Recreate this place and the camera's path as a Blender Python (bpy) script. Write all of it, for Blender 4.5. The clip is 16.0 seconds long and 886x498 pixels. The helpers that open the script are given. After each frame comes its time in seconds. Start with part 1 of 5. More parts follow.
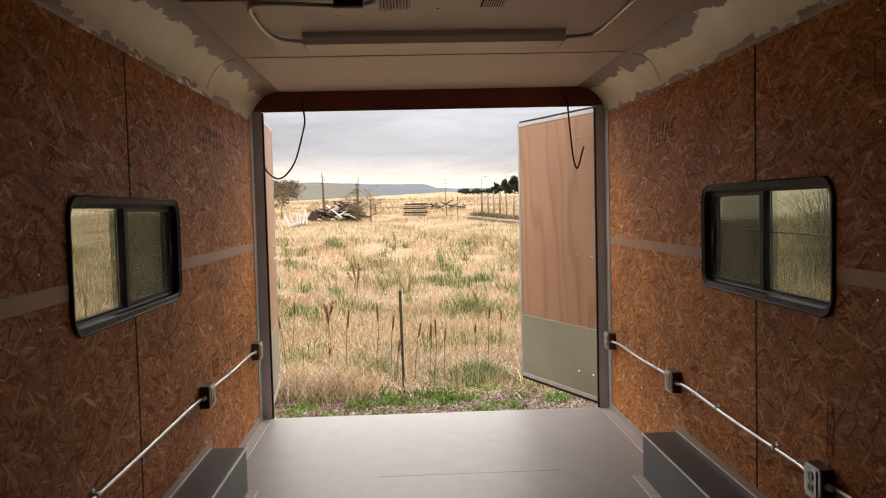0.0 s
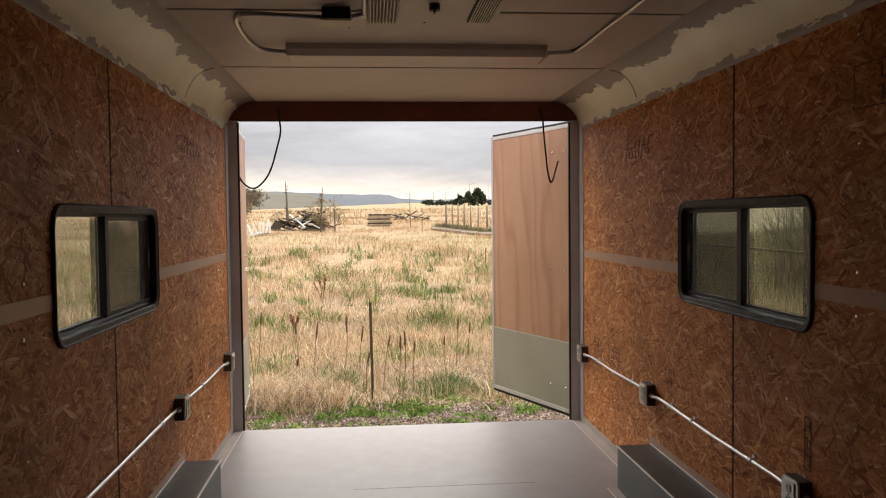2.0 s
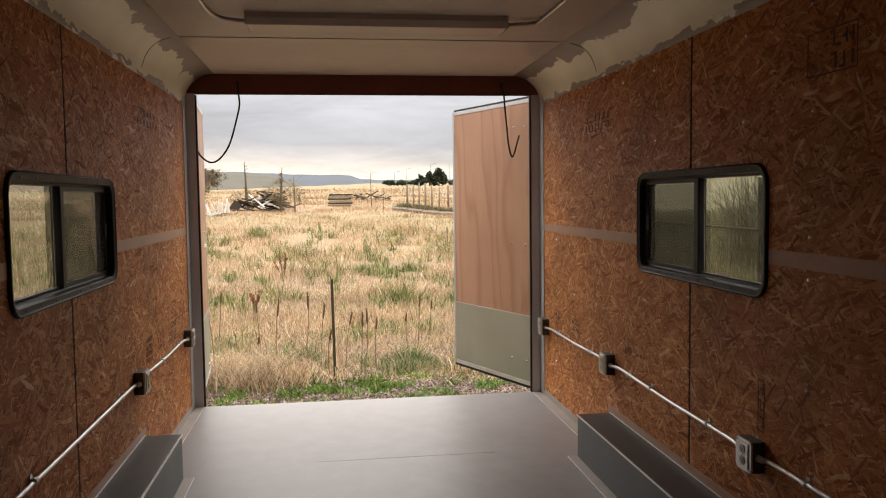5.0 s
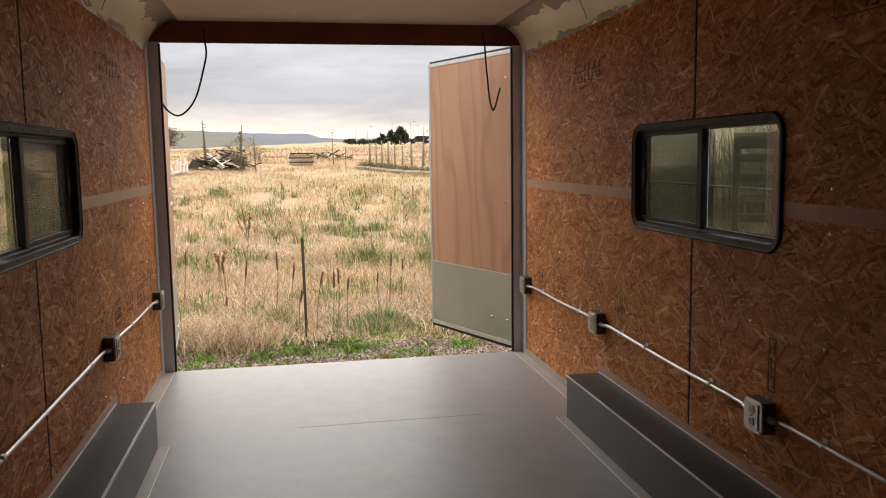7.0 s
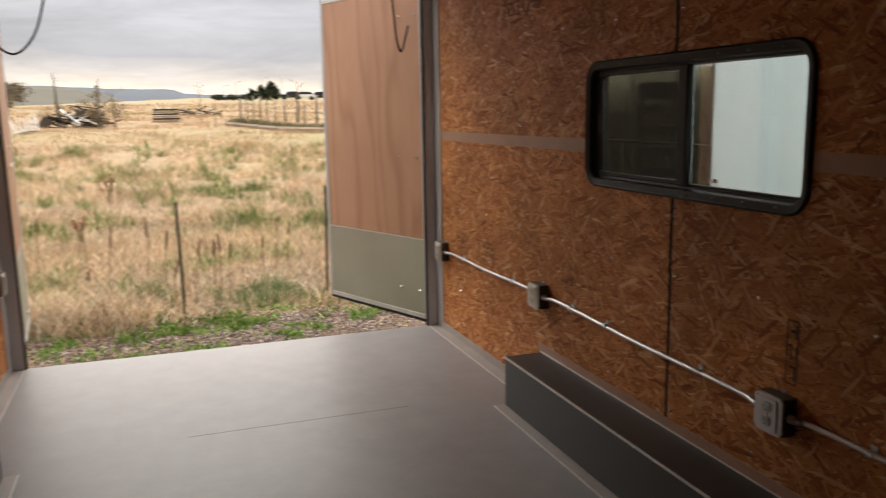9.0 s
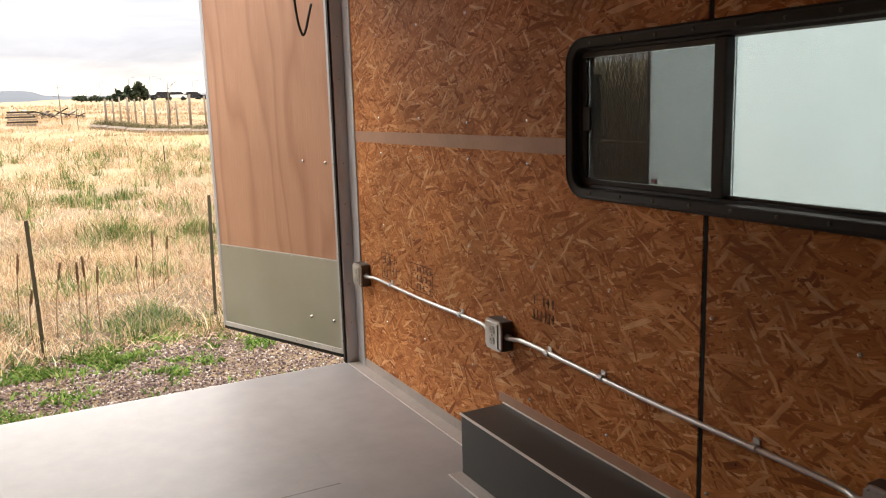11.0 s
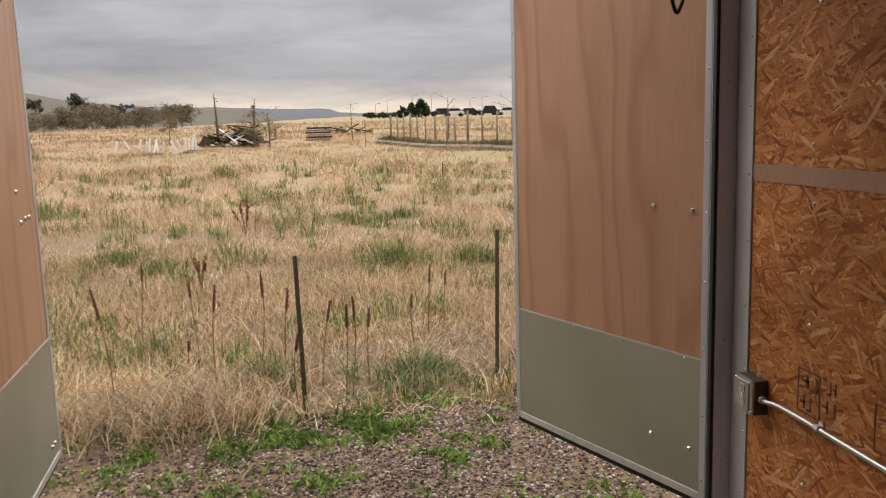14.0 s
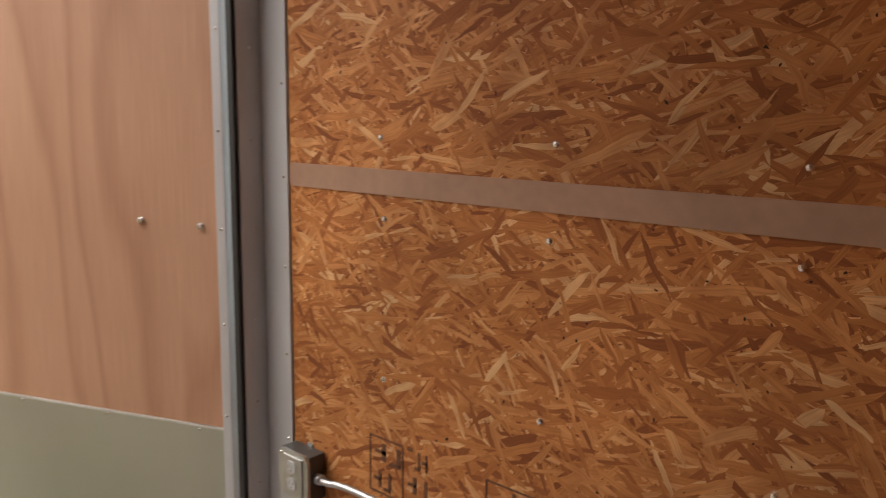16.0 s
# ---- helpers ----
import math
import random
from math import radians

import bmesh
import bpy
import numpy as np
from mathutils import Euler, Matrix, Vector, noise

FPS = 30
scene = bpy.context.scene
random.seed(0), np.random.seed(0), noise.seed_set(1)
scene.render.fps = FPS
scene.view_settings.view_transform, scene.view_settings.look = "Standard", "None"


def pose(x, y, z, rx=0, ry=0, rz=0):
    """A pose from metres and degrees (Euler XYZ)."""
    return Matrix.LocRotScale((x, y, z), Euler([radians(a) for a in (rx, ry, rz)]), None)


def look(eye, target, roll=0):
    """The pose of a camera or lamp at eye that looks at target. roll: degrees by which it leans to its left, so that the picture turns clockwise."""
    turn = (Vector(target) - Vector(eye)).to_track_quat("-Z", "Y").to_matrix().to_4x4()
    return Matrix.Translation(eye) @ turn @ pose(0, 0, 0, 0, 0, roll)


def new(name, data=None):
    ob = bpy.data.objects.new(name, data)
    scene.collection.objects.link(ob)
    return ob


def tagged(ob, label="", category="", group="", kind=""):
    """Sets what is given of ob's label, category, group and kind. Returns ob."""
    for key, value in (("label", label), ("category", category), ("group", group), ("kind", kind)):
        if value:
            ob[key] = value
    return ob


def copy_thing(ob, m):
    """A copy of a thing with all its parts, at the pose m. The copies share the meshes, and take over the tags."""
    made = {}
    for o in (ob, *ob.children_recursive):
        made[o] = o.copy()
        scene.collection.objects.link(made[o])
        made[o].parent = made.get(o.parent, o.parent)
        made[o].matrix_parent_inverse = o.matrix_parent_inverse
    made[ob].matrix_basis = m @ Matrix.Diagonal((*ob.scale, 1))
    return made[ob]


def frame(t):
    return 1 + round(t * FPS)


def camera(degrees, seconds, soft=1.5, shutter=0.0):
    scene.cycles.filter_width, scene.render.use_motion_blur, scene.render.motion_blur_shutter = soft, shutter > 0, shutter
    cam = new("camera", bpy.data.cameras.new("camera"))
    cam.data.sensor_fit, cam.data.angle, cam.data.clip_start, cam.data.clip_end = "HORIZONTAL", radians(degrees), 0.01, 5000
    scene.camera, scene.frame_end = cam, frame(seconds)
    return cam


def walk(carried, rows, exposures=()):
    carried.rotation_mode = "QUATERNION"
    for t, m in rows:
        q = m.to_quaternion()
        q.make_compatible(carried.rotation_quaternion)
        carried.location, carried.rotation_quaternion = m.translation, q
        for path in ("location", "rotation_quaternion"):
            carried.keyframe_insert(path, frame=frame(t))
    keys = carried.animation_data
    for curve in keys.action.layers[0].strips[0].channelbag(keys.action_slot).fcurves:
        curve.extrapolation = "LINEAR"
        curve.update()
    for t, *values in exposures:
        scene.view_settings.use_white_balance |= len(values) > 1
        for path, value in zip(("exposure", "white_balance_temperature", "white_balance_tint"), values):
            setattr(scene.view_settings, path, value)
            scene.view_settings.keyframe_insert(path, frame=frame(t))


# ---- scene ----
cam = camera(57.5, 16.0, soft=1.1, shutter=0.25)
PATH = [
    (0, (-0.166, -5.569, 1.446), (-0.083, -3.573, 1.343), -1.41),
    (0.5, (-0.191, -5.588, 1.456), (-0.126, -3.591, 1.366), -1.09),
    (1, (-0.225, -5.575, 1.463), (-0.113, -3.58, 1.378), -0.91),
    (1.5, (-0.256, -5.57, 1.455), (-0.1, -3.578, 1.378), -0.74),
    (2, (-0.252, -5.575, 1.454), (-0.076, -3.584, 1.377), -0.64),
    (2.5, (-0.242, -5.587, 1.451), (-0.058, -3.597, 1.373), -0.69),
    (3, (-0.235, -5.587, 1.446), (-0.043, -3.598, 1.367), -0.63),
    (3.5, (-0.225, -5.586, 1.445), (-0.025, -3.598, 1.357), -0.67),
    (4, (-0.235, -5.591, 1.433), (-0.015, -3.605, 1.338), -0.69),
    (6.5, (-0.318, -5.513, 1.394), (0.026, -3.553, 1.192), -0.77),
    (7, (-0.351, -5.387, 1.387), (0.01, -3.433, 1.159), -0.84),
    (7.5, (-0.366, -5.231, 1.379), (-0.003, -3.281, 1.123), -1.1),
    (8, (-0.379, -5.046, 1.353), (-0.022, -3.098, 1.072), -1.35),
    (8.5, (-0.389, -4.848, 1.356), (0.017, -2.916, 1.034), -1.5),
    (9, (-0.394, -4.681, 1.346), (0.256, -2.82, 1.008), -1.02),
    (9.2, (-0.409, -4.618, 1.368), (0.389, -2.817, 1.022), -1.2),
    (11.3, (-0.286, -3.703, 1.328), (0.627, -1.958, 0.98), -1.7),
    (11.5, (-0.284, -3.588, 1.325), (0.471, -1.771, 0.969), -2.12),
    (12, (-0.316, -3.325, 1.309), (0.019, -1.386, 0.953), -2.87),
    (12.5, (-0.19, -3.141, 1.378), (-0.171, -1.178, 0.995), -3.43),
    (13, (-0.194, -2.889, 1.367), (-0.105, -0.923, 1.011), -2.1),
    (13.5, (-0.197, -2.653, 1.377), (0.013, -0.69, 1.056), -1.67),
    (14, (-0.13, -2.388, 1.356), (0.176, -0.433, 1.064), -1.73),
    (14.5, (-0.069, -2.156, 1.329), (0.384, -0.228, 1.048), -1.5),
    (15, (-0.029, -1.948, 1.303), (0.761, -0.132, 1.025), -0.25),
    (15.5, (-0.013, -1.768, 1.302), (1.151, -0.165, 1.024), 0.69),
    (16, (0.092, -1.557, 1.33), (1.552, -0.229, 1.007), 0.7),
]
walk(cam, [(t, look(eye, target, roll)) for t, eye, target, roll in PATH],
     exposures=[(t, stops, 6800, 10) for t, stops in [(0.0, 0.62), (4.0, 0.56), (7.0, 0.58), (9.0, 0.50), (11.3, 1.06), (11.6, 1.04), (12.0, 0.66), (12.5, 0.24), (14.0, 0.0), (14.5, -0.03), (15.0, 0.04), (15.5, 0.40), (16.0, 0.85)]])

# ---- sky and sun ----
SUN_EL, SUN_AZ = radians(50), radians(-4)
world = bpy.data.worlds.new("overcast_sky")
scene.world = world
world.use_nodes = True
wn = world.node_tree.nodes
wl = world.node_tree.links
sky = wn.new("ShaderNodeTexSky")
sky.sky_type = "NISHITA"
sky.sun_disc = False
sky.sun_elevation = SUN_EL
sky.sun_rotation = SUN_AZ
sky_dim = wn.new("ShaderNodeVectorMath")
sky_dim.operation = "SCALE"
sky_dim.inputs["Scale"].default_value = 0.10
wl.new(sky.outputs[0], sky_dim.inputs[0])
wco = wn.new("ShaderNodeTexCoord")
wmap = wn.new("ShaderNodeMapping")
wmap.inputs["Scale"].default_value = (3.0, 3.0, 16.0)
wl.new(wco.outputs["Generated"], wmap.inputs[0])
wnoise = wn.new("ShaderNodeTexNoise")
wnoise.inputs["Scale"].default_value = 1.1
wnoise.inputs["Detail"].default_value = 6
wl.new(wmap.outputs[0], wnoise.inputs["Vector"])
wsep = wn.new("ShaderNodeSeparateXYZ")
wl.new(wco.outputs["Generated"], wsep.inputs[0])
wadd = wn.new("ShaderNodeMath")
wadd.operation = "MULTIPLY_ADD"
wadd.inputs[1].default_value = 0.12
wl.new(wnoise.outputs[0], wadd.inputs[0])
wlow = wn.new("ShaderNodeMath")
wlow.operation = "SUBTRACT"
wlow.inputs[1].default_value = 0.057
wl.new(wsep.outputs[2], wlow.inputs[0])
wl.new(wlow.outputs[0], wadd.inputs[2])
wramp = wn.new("ShaderNodeValToRGB")
stops = [(0.0, (0.38, 0.335, 0.290)), (0.028, (0.40, 0.35, 0.305)), (0.046, (0.275, 0.258, 0.255)), (0.074, (0.180, 0.180, 0.199)),
         (0.2, (0.232, 0.234, 0.252)), (0.34, (0.36, 0.366, 0.376)), (0.55, (0.80, 0.81, 0.83)), (1.0, (0.99, 0.995, 1.0))]
while len(wramp.color_ramp.elements) < len(stops):
    wramp.color_ramp.elements.new(0.5)
for e, (p, c) in zip(wramp.color_ramp.elements, stops):
    e.position, e.color = p, (*c, 1)
wl.new(wadd.outputs[0], wramp.inputs[0])
cloud = wn.new("ShaderNodeVectorMath")
cloud.operation = "SCALE"
cloud.inputs["Scale"].default_value = 1.75
wmap2 = wn.new("ShaderNodeMapping")
wmap2.inputs["Scale"].default_value = (2.2, 2.2, 11.0)
wl.new(wco.outputs["Generated"], wmap2.inputs[0])
wstreak = wn.new("ShaderNodeTexNoise")
wstreak.inputs["Scale"].default_value = 2.0
wstreak.inputs["Detail"].default_value = 7
wstreak.inputs["Roughness"].default_value = 0.58
wstreak.inputs["Distortion"].default_value = 0.35
wl.new(wmap2.outputs[0], wstreak.inputs["Vector"])
wtone = wn.new("ShaderNodeMapRange")
wtone.inputs[1].default_value, wtone.inputs[2].default_value, wtone.inputs[3].default_value, wtone.inputs[4].default_value = 0.3, 0.7, 0.74, 1.26
wl.new(wstreak.outputs[0], wtone.inputs[0])
wbroken = wn.new("ShaderNodeVectorMath")
wbroken.operation = "SCALE"
wl.new(wramp.outputs[0], wbroken.inputs[0])
wl.new(wtone.outputs[0], wbroken.inputs["Scale"])
wl.new(wbroken.outputs[0], cloud.inputs[0])
wmix = wn.new("ShaderNodeMix")
wmix.data_type = "RGBA"
wmix.inputs[0].default_value = 0.94
wl.new(sky_dim.outputs[0], wmix.inputs[6])
wl.new(cloud.outputs[0], wmix.inputs[7])
wl.new(wmix.outputs[2], wn["Background"].inputs[0])
wn["Background"].inputs[1].default_value = 1.17
sun = new("sun", bpy.data.lights.new("sun", "SUN"))
sun.data.energy, sun.data.angle, sun.data.color = 2.35, radians(80), (1.0, 0.95, 0.88)
sun.matrix_basis = look((40 * math.sin(SUN_AZ), 40 * math.cos(SUN_AZ), 40 * math.tan(SUN_EL)), (0, 0, 0))


# ---- materials ----
def rgb(*c):
    return (c[0], c[1], c[2], 1.0)


class Mat:
    """A node material with short ways to add nodes."""

    def __init__(self, name, rough=0.6, metal=0.0, spec=0.5):
        self.m = bpy.data.materials.new(name)
        self.m.use_nodes = True
        self.n, self.l = self.m.node_tree.nodes, self.m.node_tree.links
        self.p = self.n["Principled BSDF"]
        self.p.inputs["Roughness"].default_value = rough
        self.p.inputs["Metallic"].default_value = metal
        self.p.inputs["Specular IOR Level"].default_value = spec
        self.co = self.n.new("ShaderNodeTexCoord").outputs["Object"]

    def put(self, socket, value):
        if isinstance(value, bpy.types.NodeSocket):
            self.l.new(value, socket)
        else:
            socket.default_value = value

    def mapping(self, scale=(1, 1, 1), rot=(0, 0, 0), loc=(0, 0, 0), src=None):
        k = self.n.new("ShaderNodeMapping")
        k.inputs["Scale"].default_value, k.inputs["Rotation"].default_value, k.inputs["Location"].default_value = scale, rot, loc
        self.l.new(src or self.co, k.inputs[0])
        return k.outputs[0]

    def noise(self, scale, detail=3, src=None, rough=0.5, distort=0.0):
        k = self.n.new("ShaderNodeTexNoise")
        k.inputs["Scale"].default_value, k.inputs["Detail"].default_value = scale, detail
        k.inputs["Roughness"].default_value, k.inputs["Distortion"].default_value = rough, distort
        self.l.new(src or self.co, k.inputs["Vector"])
        return k.outputs[0]

    def voronoi(self, scale, src=None, out="Color", feature="F1"):
        k = self.n.new("ShaderNodeTexVoronoi")
        k.feature = feature
        k.inputs["Scale"].default_value = scale
        self.l.new(src or self.co, k.inputs["Vector"])
        return k.outputs[out]

    def math(self, op, a, b=0.0, c=0.0):
        k = self.n.new("ShaderNodeMath")
        k.operation = op
        for i, v in enumerate((a, b, c)):
            self.put(k.inputs[i], v)
        return k.outputs[0]

    def ramp(self, fac, stops, mode="LINEAR"):
        k = self.n.new("ShaderNodeValToRGB")
        r = k.color_ramp
        r.interpolation = mode
        while len(r.elements) < len(stops):
            r.elements.new(0.5)
        for e, (p, c) in zip(r.elements, stops):
            e.position, e.color = p, (c, c, c, 1) if isinstance(c, (int, float)) else rgb(*c)
        self.l.new(fac, k.inputs[0])
        return k.outputs[0]

    def mix(self, fac, a, b, blend="MIX"):
        k = self.n.new("ShaderNodeMix")
        k.data_type, k.blend_type = "RGBA", blend
        self.put(k.inputs[0], fac)
        self.put(k.inputs[6], rgb(*a) if isinstance(a, tuple) else a)
        self.put(k.inputs[7], rgb(*b) if isinstance(b, tuple) else b)
        return k.outputs[2]

    def random(self):
        return self.n.new("ShaderNodeObjectInfo").outputs["Random"]

    def island(self):
        return self.n.new("ShaderNodeNewGeometry").outputs["Random Per Island"]

    def sep(self, axis, src=None):
        k = self.n.new("ShaderNodeSeparateXYZ")
        self.l.new(src or self.co, k.inputs[0])
        return k.outputs[axis]

    def bump(self, height, dist=0.002, strength=0.5):
        k = self.n.new("ShaderNodeBump")
        k.inputs["Distance"].default_value, k.inputs["Strength"].default_value = dist, strength
        self.l.new(height, k.inputs["Height"])
        self.l.new(k.outputs[0], self.p.inputs["Normal"])

    def color(self, c):
        self.put(self.p.inputs["Base Color"], rgb(*c) if isinstance(c, tuple) else c)
        return self

    def rough(self, r):
        self.put(self.p.inputs["Roughness"], r)
        return self


def plain(name, c, rough=0.6, metal=0.0, vary=0.15, scale=6.0, bump=0.0, spec=0.5):
    """Painted, cast or moulded stuff: one colour with blotches at two scales."""
    k = Mat(name, rough, metal, spec)
    v = k.math("ADD", k.math("MULTIPLY", k.noise(scale, 3), 0.65), k.math("MULTIPLY", k.noise(scale * 9, 2), 0.35))
    lo, hi = 1 - vary, 1 + vary
    k.color(k.mix(k.ramp(v, [(0.3, 0.0), (0.7, 1.0)]), tuple(x * lo for x in c), tuple(min(1, x * hi) for x in c)))
    k.rough(k.math("MULTIPLY_ADD", v, 0.2, rough - 0.1))
    if bump:
        k.bump(k.noise(scale * 20, 3), bump, 0.4)
    return k.m


def make_osb():
    k = Mat("oriented_strand_board", 0.5, 0, 0.22)
    # shift every sheet by its own amount
    off = k.n.new("ShaderNodeCombineXYZ")
    shift = k.math("MULTIPLY", k.random(), 37.0)
    k.l.new(shift, off.inputs[1])
    k.l.new(k.math("MULTIPLY", shift, 1.7), off.inputs[2])
    flat = k.n.new("ShaderNodeVectorMath")
    flat.operation = "MULTIPLY"
    flat.inputs[1].default_value = (0, 1, 1)
    k.l.new(k.co, flat.inputs[0])
    moved = k.n.new("ShaderNodeVectorMath")
    moved.operation = "ADD"
    k.l.new(flat.outputs[0], moved.inputs[0])
    k.l.new(off.outputs[0], moved.inputs[1])
    warp = k.n.new("ShaderNodeVectorMath")
    warp.operation = "MULTIPLY_ADD"
    wob = k.n.new("ShaderNodeTexNoise")
    wob.inputs["Scale"].default_value = 9
    k.l.new(moved.outputs[0], wob.inputs["Vector"])
    k.l.new(wob.outputs["Color"], warp.inputs[0])
    warp.inputs[1].default_value = (0.0, 0.03, 0.03)
    k.l.new(moved.outputs[0], warp.inputs[2])
    src = warp.outputs[0]
    top = None
    grains = None
    for i, (deg, long, thin) in enumerate([(6, 9, 75), (-14, 12, 95), (26, 10, 70), (-34, 14, 110), (50, 13, 90), (-62, 16, 120), (14, 20, 150)]):
        spun = k.mapping((1, 1, 1), (radians(deg), 0, 0), (0, 1.3 * i, 0.7 * i), src)
        cells = k.voronoi(1.0, k.mapping((1, long, thin), (0, 0, 0), (0, 0, 0), spun))
        val = k.sep(0, cells)
        fine = k.noise(1.0, 2, k.mapping((1, 12, 320), (0, 0, 0), (0, 0, 0), spun))
        if top is None:
            top, grains = val, fine
        else:
            over = k.math("GREATER_THAN", val, top)
            gm = k.n.new("ShaderNodeMix")
            k.l.new(over, gm.inputs[0])
            k.l.new(grains, gm.inputs[2])
            k.l.new(fine, gm.inputs[3])
            grains = gm.outputs[0]
            top = k.math("MAXIMUM", val, top)
    tone = k.math("FRACT", k.math("MULTIPLY", top, 57.0))
    col = k.ramp(tone, [(0.0, (0.29, 0.090, 0.027)), (0.22, (0.49, 0.172, 0.050)), (0.62, (0.66, 0.262, 0.080)), (0.9, (0.80, 0.37, 0.138)), (1.0, (0.93, 0.57, 0.29))])
    col = k.mix(0.55, col, k.ramp(grains, [(0.3, (0.52, 0.48, 0.45)), (0.6, (1.0, 1.0, 1.0))]), "MULTIPLY")
    col = k.mix(k.ramp(k.noise(16, 4, src), [(0.4, 0.0), (0.7, 0.45)]), col, (0.36, 0.115, 0.034))
    dirt = k.ramp(k.noise(1.6, 5, src), [(0.42, 1.0), (0.72, 0.66)])
    col = k.mix(1.0, col, dirt, "MULTIPLY")
    specks = k.ramp(k.noise(70, 1, src), [(0.745, 0.0), (0.775, 1.0)])
    col = k.mix(specks, col, (0.05, 0.02, 0.01))
    k.color(col)
    k.rough(k.ramp(tone, [(0, 0.70), (1, 0.48)]))
    k.bump(k.math("ADD", top, k.math("MULTIPLY", grains, 0.25)), 0.0022, 0.8)
    return k.m


def make_cove():
    k = Mat("cove_patched_primer", 0.55)
    z = k.sep(2)
    big = k.noise(2.0, 6, k.mapping((1, 1.0, 2.5)), 0.66, 0.9)
    edge = k.math("ADD", z, k.math("MULTIPLY", big, 0.17))
    cream = k.mix(k.ramp(k.noise(1.3, 4), [(0.35, 0.0), (0.7, 1.0)]), (0.86, 0.83, 0.68), (0.62, 0.59, 0.46))
    tape = k.mix(k.noise(8, 3), (0.24, 0.205, 0.185), (0.33, 0.285, 0.255))
    low = k.math("GREATER_THAN", edge, 2.172)
    high = k.math("LESS_THAN", k.math("SUBTRACT", edge, k.math("MULTIPLY", k.noise(1.1, 2), 0.05)), 2.285)
    both = k.math("MULTIPLY", low, high)
    col = k.mix(both, tape, cream)
    flake = k.math("MULTIPLY", k.math("LESS_THAN", z, 2.105), k.math("GREATER_THAN", k.noise(7, 3, k.mapping((1, 1, 3))), 0.60))
    col = k.mix(flake, col, (0.72, 0.70, 0.66))
    k.color(col)
    k.bump(k.math("ADD", both, k.noise(30, 3)), 0.0015, 0.5)
    return k.m


def make_floor():
    k = Mat("grey_floor_paint", 0.42, 0, 0.38)
    n1, n2 = k.noise(0.9, 5), k.noise(7, 5, None, 0.65)
    scuff = k.noise(3, 4, k.mapping((6, 0.8, 1)))
    v = k.math("ADD", k.math("MULTIPLY", n1, 0.5), k.math("MULTIPLY", n2, 0.5))
    col = k.mix(k.ramp(v, [(0.35, 0.0), (0.65, 1.0)]), (0.250, 0.235, 0.236), (0.325, 0.305, 0.306))
    col = k.mix(k.ramp(scuff, [(0.62, 0.0), (0.78, 0.14)]), col, (0.18, 0.16, 0.155))
    k.color(col)
    k.rough(k.math("MULTIPLY_ADD", v, 0.26, 0.30))
    k.bump(k.noise(60, 3), 0.0006, 0.3)
    return k.m


def make_lauan():
    k = Mat("lauan_plywood", 0.42, 0, 0.4)
    arch = k.math("ADD", k.math("MULTIPLY", k.sep(0), 1.0), k.math("MULTIPLY", k.noise(1.0, 2, k.mapping((2.6, 1, 0.42), (0, 0, 0), (0.3, 0, 0.2))), 1.0))
    bands = k.math("FRACT", k.math("MULTIPLY", arch, 5.0))
    soft = k.ramp(bands, [(0.0, 0.0), (0.55, 0.25), (0.8, 1.0), (0.92, 0.35), (1.0, 0.0)])
    fine = k.noise(1.0, 4, k.mapping((260, 40, 5)))
    col = k.mix(k.math("MULTIPLY", soft, 0.62), (0.60, 0.345, 0.220), (0.40, 0.195, 0.112))
    col = k.mix(0.35, col, k.ramp(fine, [(0.3, (0.6, 0.55, 0.5)), (0.65, (1, 1, 1))]), "MULTIPLY")
    col = k.mix(k.ramp(k.noise(1.2, 3), [(0.4, 0.0), (0.75, 0.35)]), col, (0.30, 0.14, 0.08))
    k.color(col)
    k.bump(fine, 0.0004, 0.3)
    return k.m


def make_brushed(name, c, rough=0.4, metal=0.85):
    k = Mat(name, rough, metal)
    g = k.noise(1.0, 3, k.mapping((4, 4, 300)))
    s = k.noise(2.2, 4)
    k.color(k.mix(k.ramp(s, [(0.3, 0.0), (0.7, 1.0)]), tuple(x * 0.85 for x in c), c))
    k.rough(k.math("ADD", k.math("MULTIPLY", g, 0.12), k.math("MULTIPLY_ADD", s, 0.2, rough - 0.16)))
    return k.m


def make_straw(name, stops, scale=0.7):
    """Blades: a tone for every blade, and broad drifts of tone over the field."""
    k = Mat(name, 0.75, 0, 0.2)
    col = k.ramp(k.island(), stops)
    drift = k.ramp(k.noise(scale, 4), [(0.34, (0.60, 0.58, 0.54)), (0.52, (0.95, 0.94, 0.92)), (0.68, (1.0, 1.0, 1.0))])
    tint = k.mix(1.0, col, drift, "MULTIPLY")
    k.color(tint)
    glow = k.n.new("ShaderNodeBsdfTranslucent")
    k.l.new(tint, glow.inputs[0])
    both = k.n.new("ShaderNodeMixShader")
    both.inputs[0].default_value = 0.28
    k.l.new(k.p.outputs[0], both.inputs[1])
    k.l.new(glow.outputs[0], both.inputs[2])
    k.l.new(both.outputs[0], k.n["Material Output"].inputs[0])
    return k.m


